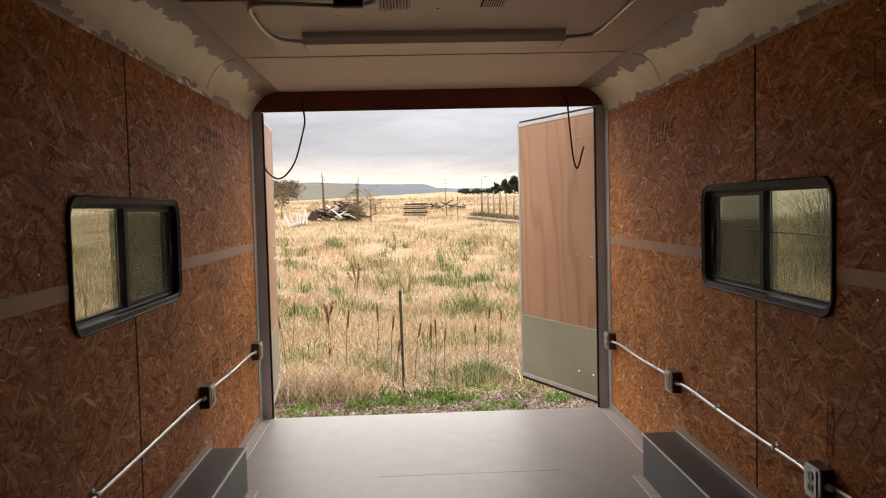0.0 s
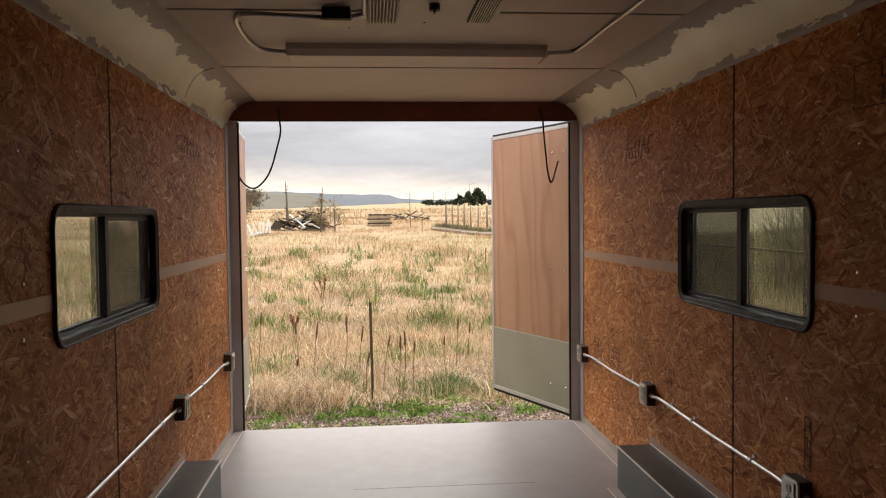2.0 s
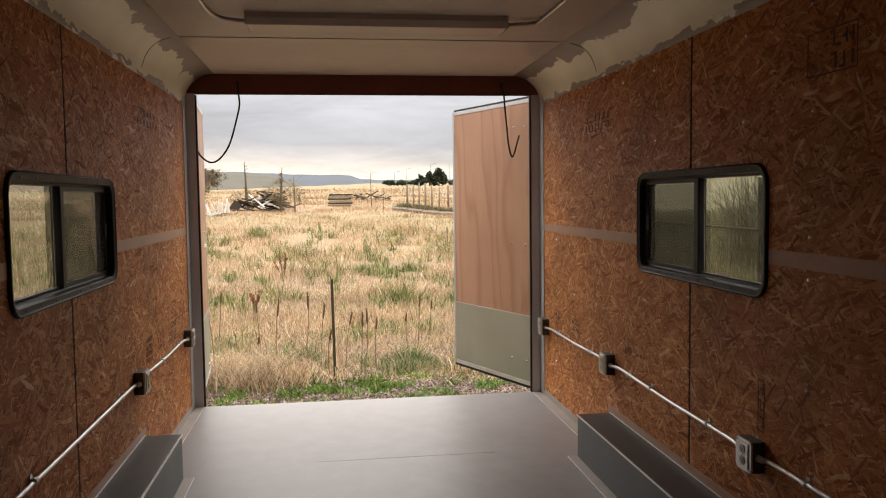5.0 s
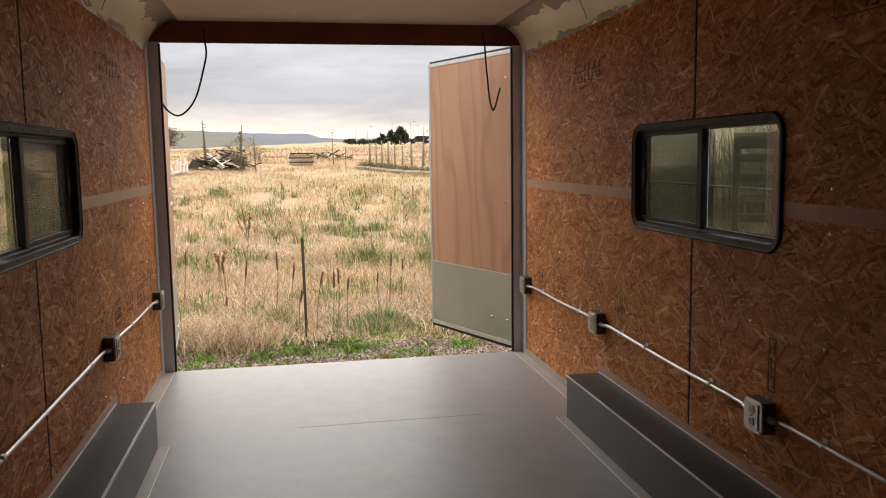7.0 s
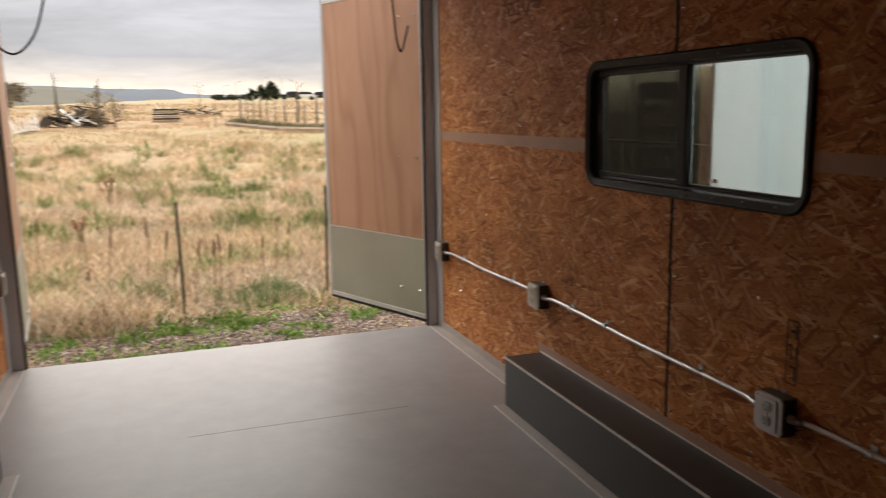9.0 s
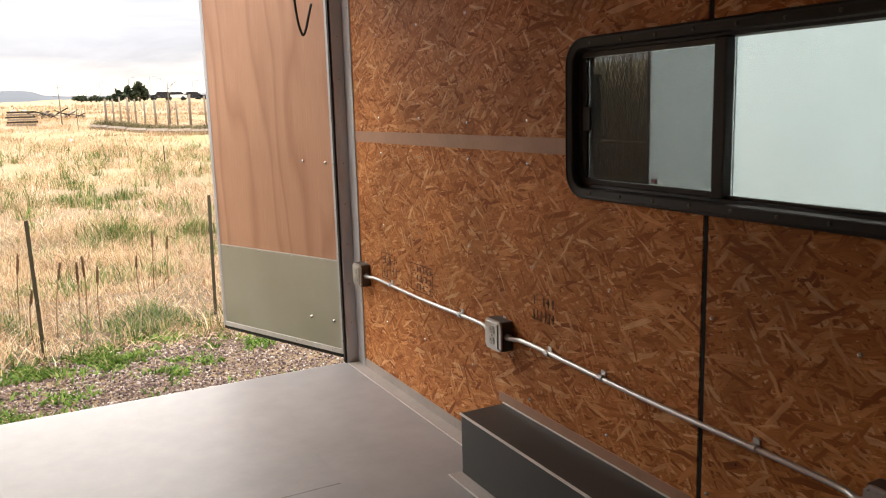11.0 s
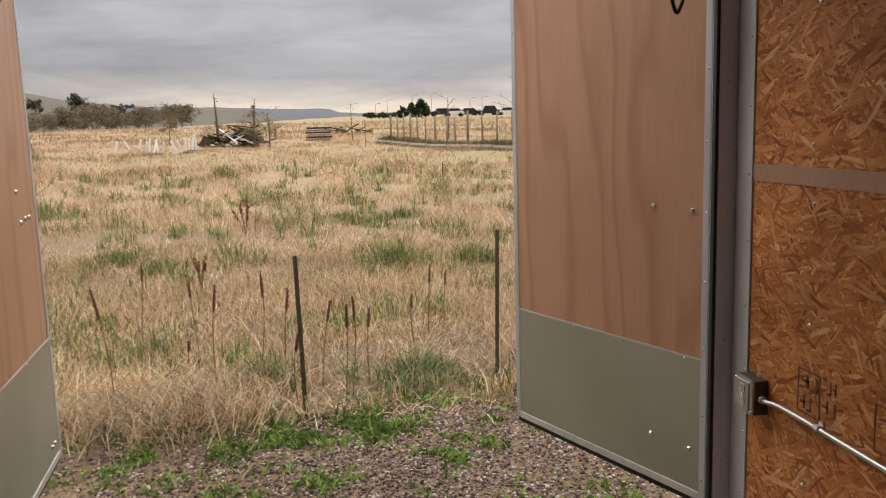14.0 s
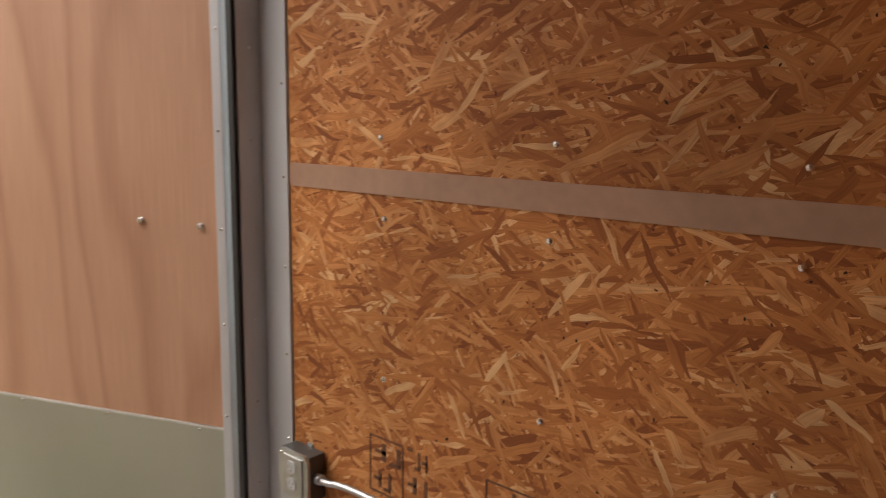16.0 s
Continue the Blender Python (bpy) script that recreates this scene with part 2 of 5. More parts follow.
def make_ground():
    k = Mat("field_soil", 0.9, 0, 0.2)
    y = k.sep(1)
    litter = k.noise(1.0, 5, k.mapping((30, 14, 10)), 0.7, 0.5)
    near = k.mix(k.ramp(litter, [(0.35, 0.0), (0.68, 1.0)]), (0.075, 0.05, 0.03), (0.26, 0.175, 0.105))
    field = k.mix(k.ramp(k.noise(0.08, 6), [(0.35, 0.0), (0.65, 1.0)]), (0.33, 0.228, 0.142), (0.29, 0.212, 0.118))
    field = k.mix(k.ramp(k.noise(2.0, 5, k.mapping((1, 0.35, 1))), [(0.4, 0.0), (0.7, 1.0)]), field, (0.37, 0.262, 0.172))
    green = k.ramp(k.noise(0.035, 4, k.mapping((0.5, 1.4, 1))), [(0.5, 0.0), (0.66, 0.6)])
    field = k.mix(green, field, (0.22, 0.24, 0.08))
    # towards both sides the soil turns dark olive: weeds plus painted-in shade
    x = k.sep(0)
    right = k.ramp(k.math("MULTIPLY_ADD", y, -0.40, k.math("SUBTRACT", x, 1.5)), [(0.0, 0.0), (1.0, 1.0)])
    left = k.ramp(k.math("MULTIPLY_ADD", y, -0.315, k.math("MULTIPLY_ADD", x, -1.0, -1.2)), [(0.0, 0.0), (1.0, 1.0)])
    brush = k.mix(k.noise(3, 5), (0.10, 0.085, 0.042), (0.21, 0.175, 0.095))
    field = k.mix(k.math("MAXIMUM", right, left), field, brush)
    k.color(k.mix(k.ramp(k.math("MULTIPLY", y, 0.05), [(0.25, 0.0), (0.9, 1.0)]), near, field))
    k.bump(litter, 0.03, 0.8)
    return k.m


def make_gravel():
    k = Mat("crushed_gravel", 0.85, 0, 0.3)
    k.color(k.mix(0.3, k.ramp(k.island(), [(0.0, (0.055, 0.035, 0.032)), (0.4, (0.16, 0.105, 0.095)), (0.75, (0.31, 0.225, 0.20)), (1.0, (0.64, 0.56, 0.50))]), k.noise(150, 2), "MULTIPLY"))
    return k.m


def make_weathered(name, a, b, stretch=(40, 40, 3)):
    k = Mat(name, 0.85, 0, 0.2)
    g = k.noise(1.0, 4, k.mapping(stretch))
    k.color(k.mix(k.math("ADD", k.math("MULTIPLY", g, 0.6), k.math("MULTIPLY", k.random(), 0.4)), a, b))
    k.bump(g, 0.003, 0.5)
    return k.m


def make_glass():
    k = Mat("window_glass", 0.0)
    k.p.inputs["Transmission Weight"].default_value = 1.0
    k.p.inputs["IOR"].default_value = 1.45
    k.color((0.58, 0.61, 0.585))
    return k.m


def make_screen():
    k = Mat("insect_screen", 0.8)
    k.color((0.035, 0.035, 0.033))
    clear = k.n.new("ShaderNodeBsdfTransparent")
    blend = k.n.new("ShaderNodeMixShader")
    k.l.new(k.math("MULTIPLY_ADD", k.noise(900, 1), 0.2, 0.34), blend.inputs[0])
    k.l.new(clear.outputs[0], blend.inputs[1])
    k.l.new(k.p.outputs[0], blend.inputs[2])
    k.l.new(blend.outputs[0], k.n["Material Output"].inputs[0])
    return k.m


OSB, COVE, FLOOR, LAUAN = make_osb(), make_cove(), make_floor(), make_lauan()
GLASS, SCREEN, GROUND, GRAVEL = make_glass(), make_screen(), make_ground(), make_gravel()
CEILING = plain("cream_ceiling_paint", (0.66, 0.60, 0.52), 0.45, 0, 0.10, 1.6, 0.0004)
BATTEN = plain("brown_batten_paint", (0.42, 0.245, 0.165), 0.42, 0, 0.14, 5)
HEADER = plain("dark_red_beam_stain", (0.15, 0.038, 0.022), 0.5, 0, 0.25, 4)
JAMB = make_brushed("grey_aluminium", (0.62, 0.62, 0.63), 0.45, 0.3)
KICK = make_brushed("dull_aluminium_sheet", (0.56, 0.57, 0.50), 0.42, 0.75)
GALV = make_brushed("galvanised_steel", (0.58, 0.575, 0.57), 0.36, 0.85)
# darker copy of the galvanised steel, with side shade in its colour
GALV_SHADED = make_brushed("shaded_galvanised_steel", (0.11, 0.105, 0.098), 0.5, 0.5)
STEEL = plain("bright_screw_steel", (0.75, 0.74, 0.72), 0.25, 1.0, 0.06, 40)
WHEELBOX = plain("dark_grey_box_paint", (0.034, 0.0335, 0.032), 0.42, 0.1, 0.18, 5)
BASE = plain("floor_edge_paint", (0.37, 0.325, 0.30), 0.45, 0, 0.15, 7)
EDGE = plain("pale_edge", (0.70, 0.68, 0.66), 0.35, 0.3, 0.15, 9)
RUBBER = plain("black_rubber", (0.012, 0.012, 0.012), 0.6, 0, 0.3, 20)
FRAME = plain("black_window_frame", (0.020, 0.0175, 0.0155), 0.55, 0.0, 0.25, 14, 0.0, 0.3)
SASH = plain("grey_sash_enamel", (0.060, 0.058, 0.053), 0.55, 0.0, 0.2, 14, 0.0, 0.3)
SCREW_DULL = plain("dull_frame_screw", (0.09, 0.085, 0.075), 0.4, 0.6, 0.2, 30)
DARK = plain("dark_gap", (0.007, 0.005, 0.004), 0.9, 0, 0.2, 10)
INK = plain("black_stencil_ink", (0.13, 0.052, 0.022), 0.8, 0, 0.45, 60)
FIXTURE = plain("beige_fixture_enamel", (0.70, 0.62, 0.54), 0.4, 0, 0.07, 4)
OUTLET = plain("grey_outlet_plastic", (0.42, 0.41, 0.39), 0.4, 0, 0.1, 30)
IVORY = plain("ivory_cover", (0.66, 0.60, 0.46), 0.4, 0, 0.1, 12)
WHITE_SKIN = plain("white_trailer_skin", (0.74, 0.80, 0.82), 0.35, 0, 0.04, 2)
MATE_SKIN = plain("dulled_white_skin", (0.58, 0.66, 0.68), 0.5, 0, 0.06, 2)
RED_LENS = plain("red_marker_lens", (0.10, 0.012, 0.010), 0.25, 0, 0.1, 20)
POST = plain("green_post_paint", (0.075, 0.062, 0.038), 0.6, 0.2, 0.35, 12)
WIRE = plain("galvanised_fence_wire", (0.30, 0.29, 0.26), 0.5, 0.6, 0.2, 20)
STRAW = make_straw("dry_straw", [(0.0, (0.13, 0.07, 0.035)), (0.2, (0.38, 0.235, 0.135)), (0.5, (0.72, 0.475, 0.29)), (0.74, (0.95, 0.73, 0.51)), (0.86, (0.98, 0.85, 0.66)), (0.9, (0.42, 0.40, 0.16)), (1.0, (0.19, 0.26, 0.08))])
STRAW_PALE = make_straw("pale_straw", [(0.0, (0.42, 0.27, 0.16)), (0.4, (0.72, 0.50, 0.33)), (0.8, (0.88, 0.68, 0.50)), (1.0, (0.95, 0.80, 0.64))], 0.5)
STRAW_FAR = make_straw("far_straw", [(0.0, (0.29, 0.18, 0.10)), (0.4, (0.52, 0.335, 0.20)), (0.8, (0.66, 0.455, 0.30)), (0.92, (0.38, 0.34, 0.155)), (1.0, (0.27, 0.28, 0.10))], 0.12)
GREEN = make_straw("green_grass", [(0.0, (0.05, 0.085, 0.022)), (0.4, (0.13, 0.20, 0.055)), (0.74, (0.24, 0.30, 0.095)), (0.80, (0.52, 0.40, 0.20)), (1.0, (0.74, 0.56, 0.36))], 2.0)
WEED = make_straw("bright_weeds", [(0.0, (0.05, 0.10, 0.018)), (0.45, (0.15, 0.27, 0.045)), (0.85, (0.27, 0.40, 0.085)), (0.93, (0.45, 0.38, 0.20)), (1.0, (0.60, 0.46, 0.30))], 2.0)
THICKET = make_straw("grey_olive_thicket", [(0.0, (0.04, 0.036, 0.026)), (0.5, (0.075, 0.068, 0.046)), (0.9, (0.12, 0.106, 0.072)), (1.0, (0.17, 0.15, 0.105))], 0.5)
STONE = plain("pale_grey_stone", (0.5, 0.47, 0.43), 0.8, 0, 0.2, 6)
# olive weeds whose tone is darkened to carry shade
OLIVE_WEED_SHADED = make_straw("olive_weeds_shade_toned", [(0.0, (0.07, 0.06, 0.03)), (0.5, (0.16, 0.14, 0.07)), (0.9, (0.28, 0.235, 0.13)), (1.0, (0.40, 0.33, 0.20))], 0.5)
RUST = make_straw("rust_dock", [(0.0, (0.20, 0.075, 0.035)), (1.0, (0.40, 0.18, 0.10))], 2.0)
STALK = make_weathered("dry_stalk", (0.13, 0.075, 0.04), (0.26, 0.16, 0.085))
HEAD = make_weathered("seed_head", (0.085, 0.042, 0.022), (0.16, 0.085, 0.045), (60, 60, 60))
OLDWOOD = make_weathered("weathered_grey_wood", (0.13, 0.105, 0.082), (0.34, 0.275, 0.215))
TARRED = make_weathered("tarred_black_wood", (0.008, 0.007, 0.006), (0.02, 0.016, 0.013))
DARKWOOD = make_weathered("dark_stained_wood", (0.03, 0.022, 0.016), (0.075, 0.055, 0.04))
WHITEWOOD = plain("white_painted_wood", (0.80, 0.78, 0.75), 0.6, 0, 0.10, 3)
BARK = make_weathered("bark", (0.09, 0.07, 0.05), (0.20, 0.16, 0.12))
OLIVE = make_straw("olive_leaf", [(0.0, (0.13, 0.10, 0.055)), (0.5, (0.23, 0.18, 0.10)), (1.0, (0.35, 0.275, 0.165))], 0.3)
BELT = make_straw("grey_olive_twigs", [(0.0, (0.10, 0.080, 0.055)), (0.5, (0.20, 0.163, 0.112)), (1.0, (0.30, 0.245, 0.175))], 0.3)
# far needles lightened, ridge blued: distance haze is put into these colours
PINE = make_straw("hazed_dark_needles", [(0.0, (0.030, 0.042, 0.026)), (0.6, (0.055, 0.072, 0.042)), (1.0, (0.10, 0.115, 0.065))], 0.3)
RIDGE = plain("hazy_blue_ridge", (0.080, 0.090, 0.108), 0.95, 0, 0.10, 0.006)
HILL = plain("olive_hillside", (0.074, 0.064, 0.044), 0.95, 0, 0.35, 0.03)
ROOF = plain("grey_shingle_roof", (0.10, 0.10, 0.105), 0.8, 0, 0.2, 0.6)
STUCCO = plain("pale_house_wall", (0.42, 0.39, 0.34), 0.85, 0, 0.12, 0.5)
CARDARK = plain("dark_car_paint", (0.02, 0.02, 0.024), 0.25, 0.2, 0.2, 2)
CARWHITE = plain("white_car_paint", (0.7, 0.7, 0.7), 0.25, 0, 0.05, 2)
TYRE = plain("tyre_rubber", (0.015, 0.015, 0.015), 0.8, 0, 0.2, 8)


# ---- shapes ----
def world_of(ob):
    m = ob.matrix_basis.copy()
    while ob.parent:
        ob = ob.parent
        m = ob.matrix_basis @ m
    return m


def mesh_of(name, bm, material, smooth=False):
    me = bpy.data.meshes.new(name)
    bm.normal_update()
    bm.to_mesh(me)
    bm.free()
    me.materials.append(material)
    if smooth:
        me.polygons.foreach_set("use_smooth", [True] * len(me.polygons))
    return me


def thing(name, at, label, category, group="", kind=""):
    ob = new(name)
    ob.empty_display_size = 0.05
    ob.matrix_basis = at if isinstance(at, Matrix) else Matrix.Translation(at)
    return tagged(ob, label, category, group, kind)


def part(name, bm, material, parent, label="", smooth=False, placed=False):
    """A mesh under a thing or part; placed: bm is in the world's metres."""
    if placed:
        bm.transform(world_of(parent).inverted())
    ob = new(name, mesh_of(name, bm, material, smooth))
    ob.parent = parent
    return tagged(ob, label)


def structure(name, bm, material, smooth=False, label=""):
    return tagged(new(name, mesh_of(name, bm, material, smooth)), label, kind="structure")


def box(lo, hi, bm=None, bevel=0.0, m=None):
    bm = bm if bm is not None else bmesh.new()
    one = bmesh.new()
    bmesh.ops.create_cube(one, size=1)
    for v in one.verts:
        v.co = Vector([lo[i] if v.co[i] < 0 else hi[i] for i in range(3)])
    if bevel:
        bmesh.ops.bevel(one, geom=list(one.edges), offset=bevel, segments=2, affect="EDGES", profile=0.6)
    return join(bm, one, m)


def join(bm, one, m=None):
    if m is not None:
        one.transform(m)
    base = [bm.verts.new(v.co) for v in one.verts]
    one.verts.index_update()
    for f in one.faces:
        bm.faces.new([base[v.index] for v in f.verts])
    one.free()
    return bm


def tube(points, r, n=8, bm=None, taper=None):
    """A round bar along points, closed at both ends."""
    bm = bm if bm is not None else bmesh.new()
    pts = [Vector(p) for p in points]
    rings = []
    side = None
    for i, p in enumerate(pts):
        d = (pts[min(i + 1, len(pts) - 1)] - pts[max(i - 1, 0)]).normalized()
        if side is None:
            side = d.orthogonal().normalized()
        side = (side - d * side.dot(d)).normalized()
        up = d.cross(side)
        rr = r if taper is None else r * taper[i]
        rings.append([bm.verts.new(p + rr * (math.cos(a) * side + math.sin(a) * up)) for a in (2 * math.pi * k / n for k in range(n))])
    for a, b in zip(rings, rings[1:]):
        for k in range(n):
            bm.faces.new((a[k], a[(k + 1) % n], b[(k + 1) % n], b[k]))
    bm.faces.new(rings[0][::-1])
    bm.faces.new(rings[-1])
    return bm


def arc(points, steps=6):
    """A smooth curve through points."""
    p = [Vector(q) for q in points]
    p = [p[0] * 2 - p[1]] + p + [p[-1] * 2 - p[-2]]
    out = []
    for i in range(1, len(p) - 2):
        for s in range(steps):
            t = s / steps
            out.append(0.5 * ((2 * p[i]) + (p[i + 1] - p[i - 1]) * t + (2 * p[i - 1] - 5 * p[i] + 4 * p[i + 1] - p[i + 2]) * t * t
                              + (3 * p[i] - p[i - 1] - 3 * p[i + 1] + p[i + 2]) * t ** 3))
    return out + [p[-2]]


def prism(outline, lo, hi, axis, bm=None):
    """An outline of (a, b) extruded from lo to hi along axis (0, 1 or 2)."""
    bm = bm if bm is not None else bmesh.new()

    def at(a, b, c):
        v = [a, b]
        v.insert(axis, c)
        return bm.verts.new(v)
    one = [at(a, b, lo) for a, b in outline]
    two = [at(a, b, hi) for a, b in outline]
    n = len(outline)
    bm.faces.new(one)
    bm.faces.new(two[::-1])
    for k in range(n):
        bm.faces.new((one[k], two[k], two[(k + 1) % n], one[(k + 1) % n]))
    bmesh.ops.recalc_face_normals(bm, faces=bm.faces)
    return bm


def dome(r, h, m, bm=None, n=8):
    """A screw or rivet head that rises along z."""
    bm = bm if bm is not None else bmesh.new()
    one = bmesh.new()
    low = [one.verts.new((r * math.cos(a), r * math.sin(a), 0)) for a in (2 * math.pi * k / n for k in range(n))]
    mid = [one.verts.new((0.7 * v.co.x, 0.7 * v.co.y, 0.8 * h)) for v in low]
    tip = one.verts.new((0, 0, h))
    for k in range(n):
        j = (k + 1) % n
        one.faces.new((low[k], low[j], mid[j], mid[k]))
        one.faces.new((mid[k], mid[j], tip))
    return join(bm, one, m)


def round_rect(y0, y1, z0, z1, r, n=6):
    pts = []
    for cy, cz, a0 in ((y1 - r, z1 - r, 0), (y0 + r, z1 - r, 90), (y0 + r, z0 + r, 180), (y1 - r, z0 + r, 270)):
        for k in range(n + 1):
            a = radians(a0 + 90 * k / n)
            pts.append((cy + r * math.cos(a), cz + r * math.sin(a)))
    return pts


def cells(x0, x1, y0, y1, z0, z1, hole=None, bm=None):
    """A sheet between x0 and x1, with a rectangular hole (y0, y1, z0, z1) cut through."""
    bm = bm if bm is not None else bmesh.new()
    if hole is None or hole[0] >= y1 or hole[1] <= y0 or hole[2] >= z1 or hole[3] <= z0:
        return box((x0, y0, z0), (x1, y1, z1), bm)
    a, b, c, d = max(y0, hole[0]), min(y1, hole[1]), max(z0, hole[2]), min(z1, hole[3])
    for ya, yb, za, zb in ((y0, a, z0, z1), (b, y1, z0, z1), (a, b, z0, c), (a, b, d, z1)):
        if yb - ya > 1e-4 and zb - za > 1e-4:
            box((x0, ya, za), (x1, yb, zb), bm)
    return bm


def triangles(name, verts, tris, material):
    """A mesh from arrays of corners and triangles."""
    me = bpy.data.meshes.new(name)
    me.vertices.add(len(verts))
    me.vertices.foreach_set("co", np.asarray(verts, dtype=np.float32).ravel())
    me.loops.add(3 * len(tris))
    me.loops.foreach_set("vertex_index", np.asarray(tris, dtype=np.int32).ravel())
    me.polygons.add(len(tris))
    me.polygons.foreach_set("loop_start", np.arange(0, 3 * len(tris), 3, dtype=np.int32))
    me.update(calc_edges=True)
    me.materials.append(material)
    return me


def blades(rng, x, y, z, height, width, lean):
    """Bent blades that stand at (x, y, z): their corners and triangles."""
    n = len(x)
    turn = rng.uniform(0, 2 * np.pi, n)
    way = rng.uniform(0, 2 * np.pi, n)
    sx, sy = np.cos(turn) * width / 2, np.sin(turn) * width / 2
    lx, ly = np.cos(way) * lean * height, np.sin(way) * lean * height
    up = height * np.sqrt(np.clip(1 - np.minimum(lean, 0.97) ** 2, 0.05, 1))
    v = np.empty((n, 5, 3), np.float32)
    v[:, 0] = np.stack([x - sx, y - sy, z], 1)
    v[:, 1] = np.stack([x + sx, y + sy, z], 1)
    v[:, 2] = np.stack([x - 0.8 * sx + 0.3 * lx, y - 0.8 * sy + 0.3 * ly, z + 0.6 * up], 1)
    v[:, 3] = np.stack([x + 0.8 * sx + 0.3 * lx, y + 0.8 * sy + 0.3 * ly, z + 0.6 * up], 1)
    v[:, 4] = np.stack([x + lx, y + ly, z + up], 1)
    t = np.array([[0, 1, 3], [0, 3, 2], [2, 3, 4]])[None] + 5 * np.arange(n)[:, None, None]
    return v.reshape(-1, 3), t.reshape(-1, 3)


# ---- the trailer: shell ----
W, BACK, FRONT = 1.22, -10.4, 0.04     # half width inside, blind end, doorway
WIN_R = (-3.005, -1.818, 1.044, 1.521)  # window outlines: y from, y to, z from, z to
WIN_L = (-3.040, -1.830, 1.056, 1.514)
SEAM_R, SEAM_L = -2.395, -2.448


def inset(win, d):
    return (win[0] + d, win[1] - d, win[2] + d, win[3] - d)


floor = structure("floor", box((-W - 0.08, BACK, -0.06), (W + 0.08, 0.06, 0.0)), FLOOR, label="scuffed grey painted trailer floor")
part("floor_joint", box((-0.36, -1.261, 0.0), (0.62, -1.2598, 0.0006)), DARK, floor, placed=True)
part("sill_edge", box((-W - 0.08, 0.061, -0.08), (W + 0.08, 0.072, -0.003)), JAMB, floor, "bare aluminium sill edge", placed=True)
structure("underframe", box((-1.05, BACK + 0.1, -0.50), (1.05, -0.08, -0.061)), RUBBER)
# unseen end wall, placed far back and brown so little light bounces forward
structure("wall_back", box((-W - 0.08, BACK - 0.06, 0), (W + 0.08, BACK, 2.3)), BATTEN, label="unseen brown end wall, set deep to cut bounced light")

for side, win, seam, name in ((1, WIN_R, SEAM_R, "wall_right"), (-1, WIN_L, SEAM_L, "wall_left")):
    def span(a, b):
        return (min(side * a, side * b), max(side * a, side * b))
    x0, x1 = span(W + 0.017, W + 0.08)
    wall = structure(name, cells(x0, x1, BACK, -0.056, 0, 2.3, inset(win, 0.006)), WHITE_SKIN, label="insulated side wall sheeted with strand board")
    # dark backing seen in the open joints between sheets
    x0, x1 = span(W + 0.012, W + 0.016)
    part("joint_backing", cells(x0, x1, BACK, -0.058, 0.0, 2.1, inset(win, 0.03)), DARK, wall)
    x0, x1 = span(W, W + 0.011)
    for za, zb in ((0.0, 1.196), (1.202, 2.075)):
        for ya, yb in ((seam + 0.009, -0.058), (seam - 2.44, seam - 0.009), (seam - 4.88, seam - 2.448), (BACK, seam - 4.888)):
            sheet = part("strand_board_sheet", cells(x0, x1, ya, yb, za, zb, inset(win, 0.03)), OSB, wall)
    x0, x1 = span(W + 0.001, W + 0.010)
    part("joint_gap", cells(x0, x1, seam - 0.0062, seam + 0.0062, 0.046, 2.07, inset(win, 0.03)), DARK, wall)
    # the horizontal cover strip
    x0, x1 = span(W - 0.003, W - 0.0005)
    strip_z = 1.198 if side > 0 else 1.212
    strips = [(win[1] + 0.003, -0.058), (seam - 2.0, win[0] - 0.003), (BACK, seam - 2.004)]
    for ya, yb in strips:
        part("cover_strip", box((x0, ya, strip_z - 0.026), (x1, yb, strip_z + 0.026)), BATTEN, wall, "thin brown cover strip")
    # painted angle along the foot of the wall
    foot = bmesh.new()
    x0, x1 = span(W - 0.004, W - 0.0005)
    box((x0, BACK, 0.0005), (x1, -0.058, 0.045), foot)
    x0, x1 = span(W - 0.066, W - 0.005)
    box((x0, BACK, 0.0008), (x1, 0.028, 0.004), foot)
    structure("baseboard", foot, BASE, label="grey painted angle strip along the floor")
    x0, x1 = span(W - 0.070, W - 0.067)
    structure("trim", box((x0, BACK, 0.0008), (x1, 0.028, 0.0052)), EDGE)
    # screws along the studs
    for k in range(9):
        ys = -0.366 - 0.412 * k
        for zs in (1.28, 1.13, 0.785, 0.31, 1.66, 1.98):
            jy, jz = ys + random.uniform(-0.012, 0.012), zs + random.uniform(-0.014, 0.014)
            if win[0] - 0.02 < jy < win[1] + 0.02 and win[2] - 0.02 < jz < win[3] + 0.02:
                continue
            m = Matrix.Translation((side * (W - 0.0002), jy, jz)) @ Matrix.Rotation(-side * math.pi / 2, 4, "Y")
            part("screw", dome(0.0068, 0.004, m), STEEL, wall, "bright screw head")
    # the curved cove between wall and ceiling
    curve = [(side * (1.02 + 0.2 * math.cos(a)), 2.06 + 0.2 * math.sin(a)) for a in (radians(7.5 * k) for k in range(13))]
    outer = [(side * (1.02 + 0.212 * math.cos(a)), 2.06 + 0.212 * math.sin(a)) for a in (radians(7.5 * k) for k in range(13))]
    cove = structure("cove_right" if side > 0 else "cove_left", prism(curve + outer[::-1], BACK, FRONT - 0.002, 1), COVE, True, "patched and primed curved ceiling cove")
    for k, yc in enumerate((-1.216,)):
        rib = [(side * (1.02 + 0.199 * math.cos(a)), yc + 0.012 * math.sin(5 * a + k), 2.06 + 0.199 * math.sin(a)) for a in (radians(12 + 6 * q) for q in range(12))]
        part("cracked_joint", tube(rib, 0.0016, 5), DARK, cove)
    # jamb post: a flange on the wall, a return into the doorway, a black seal
    x0, x1 = span(W - 0.006, W + 0.08)
    jamb = bmesh.new()
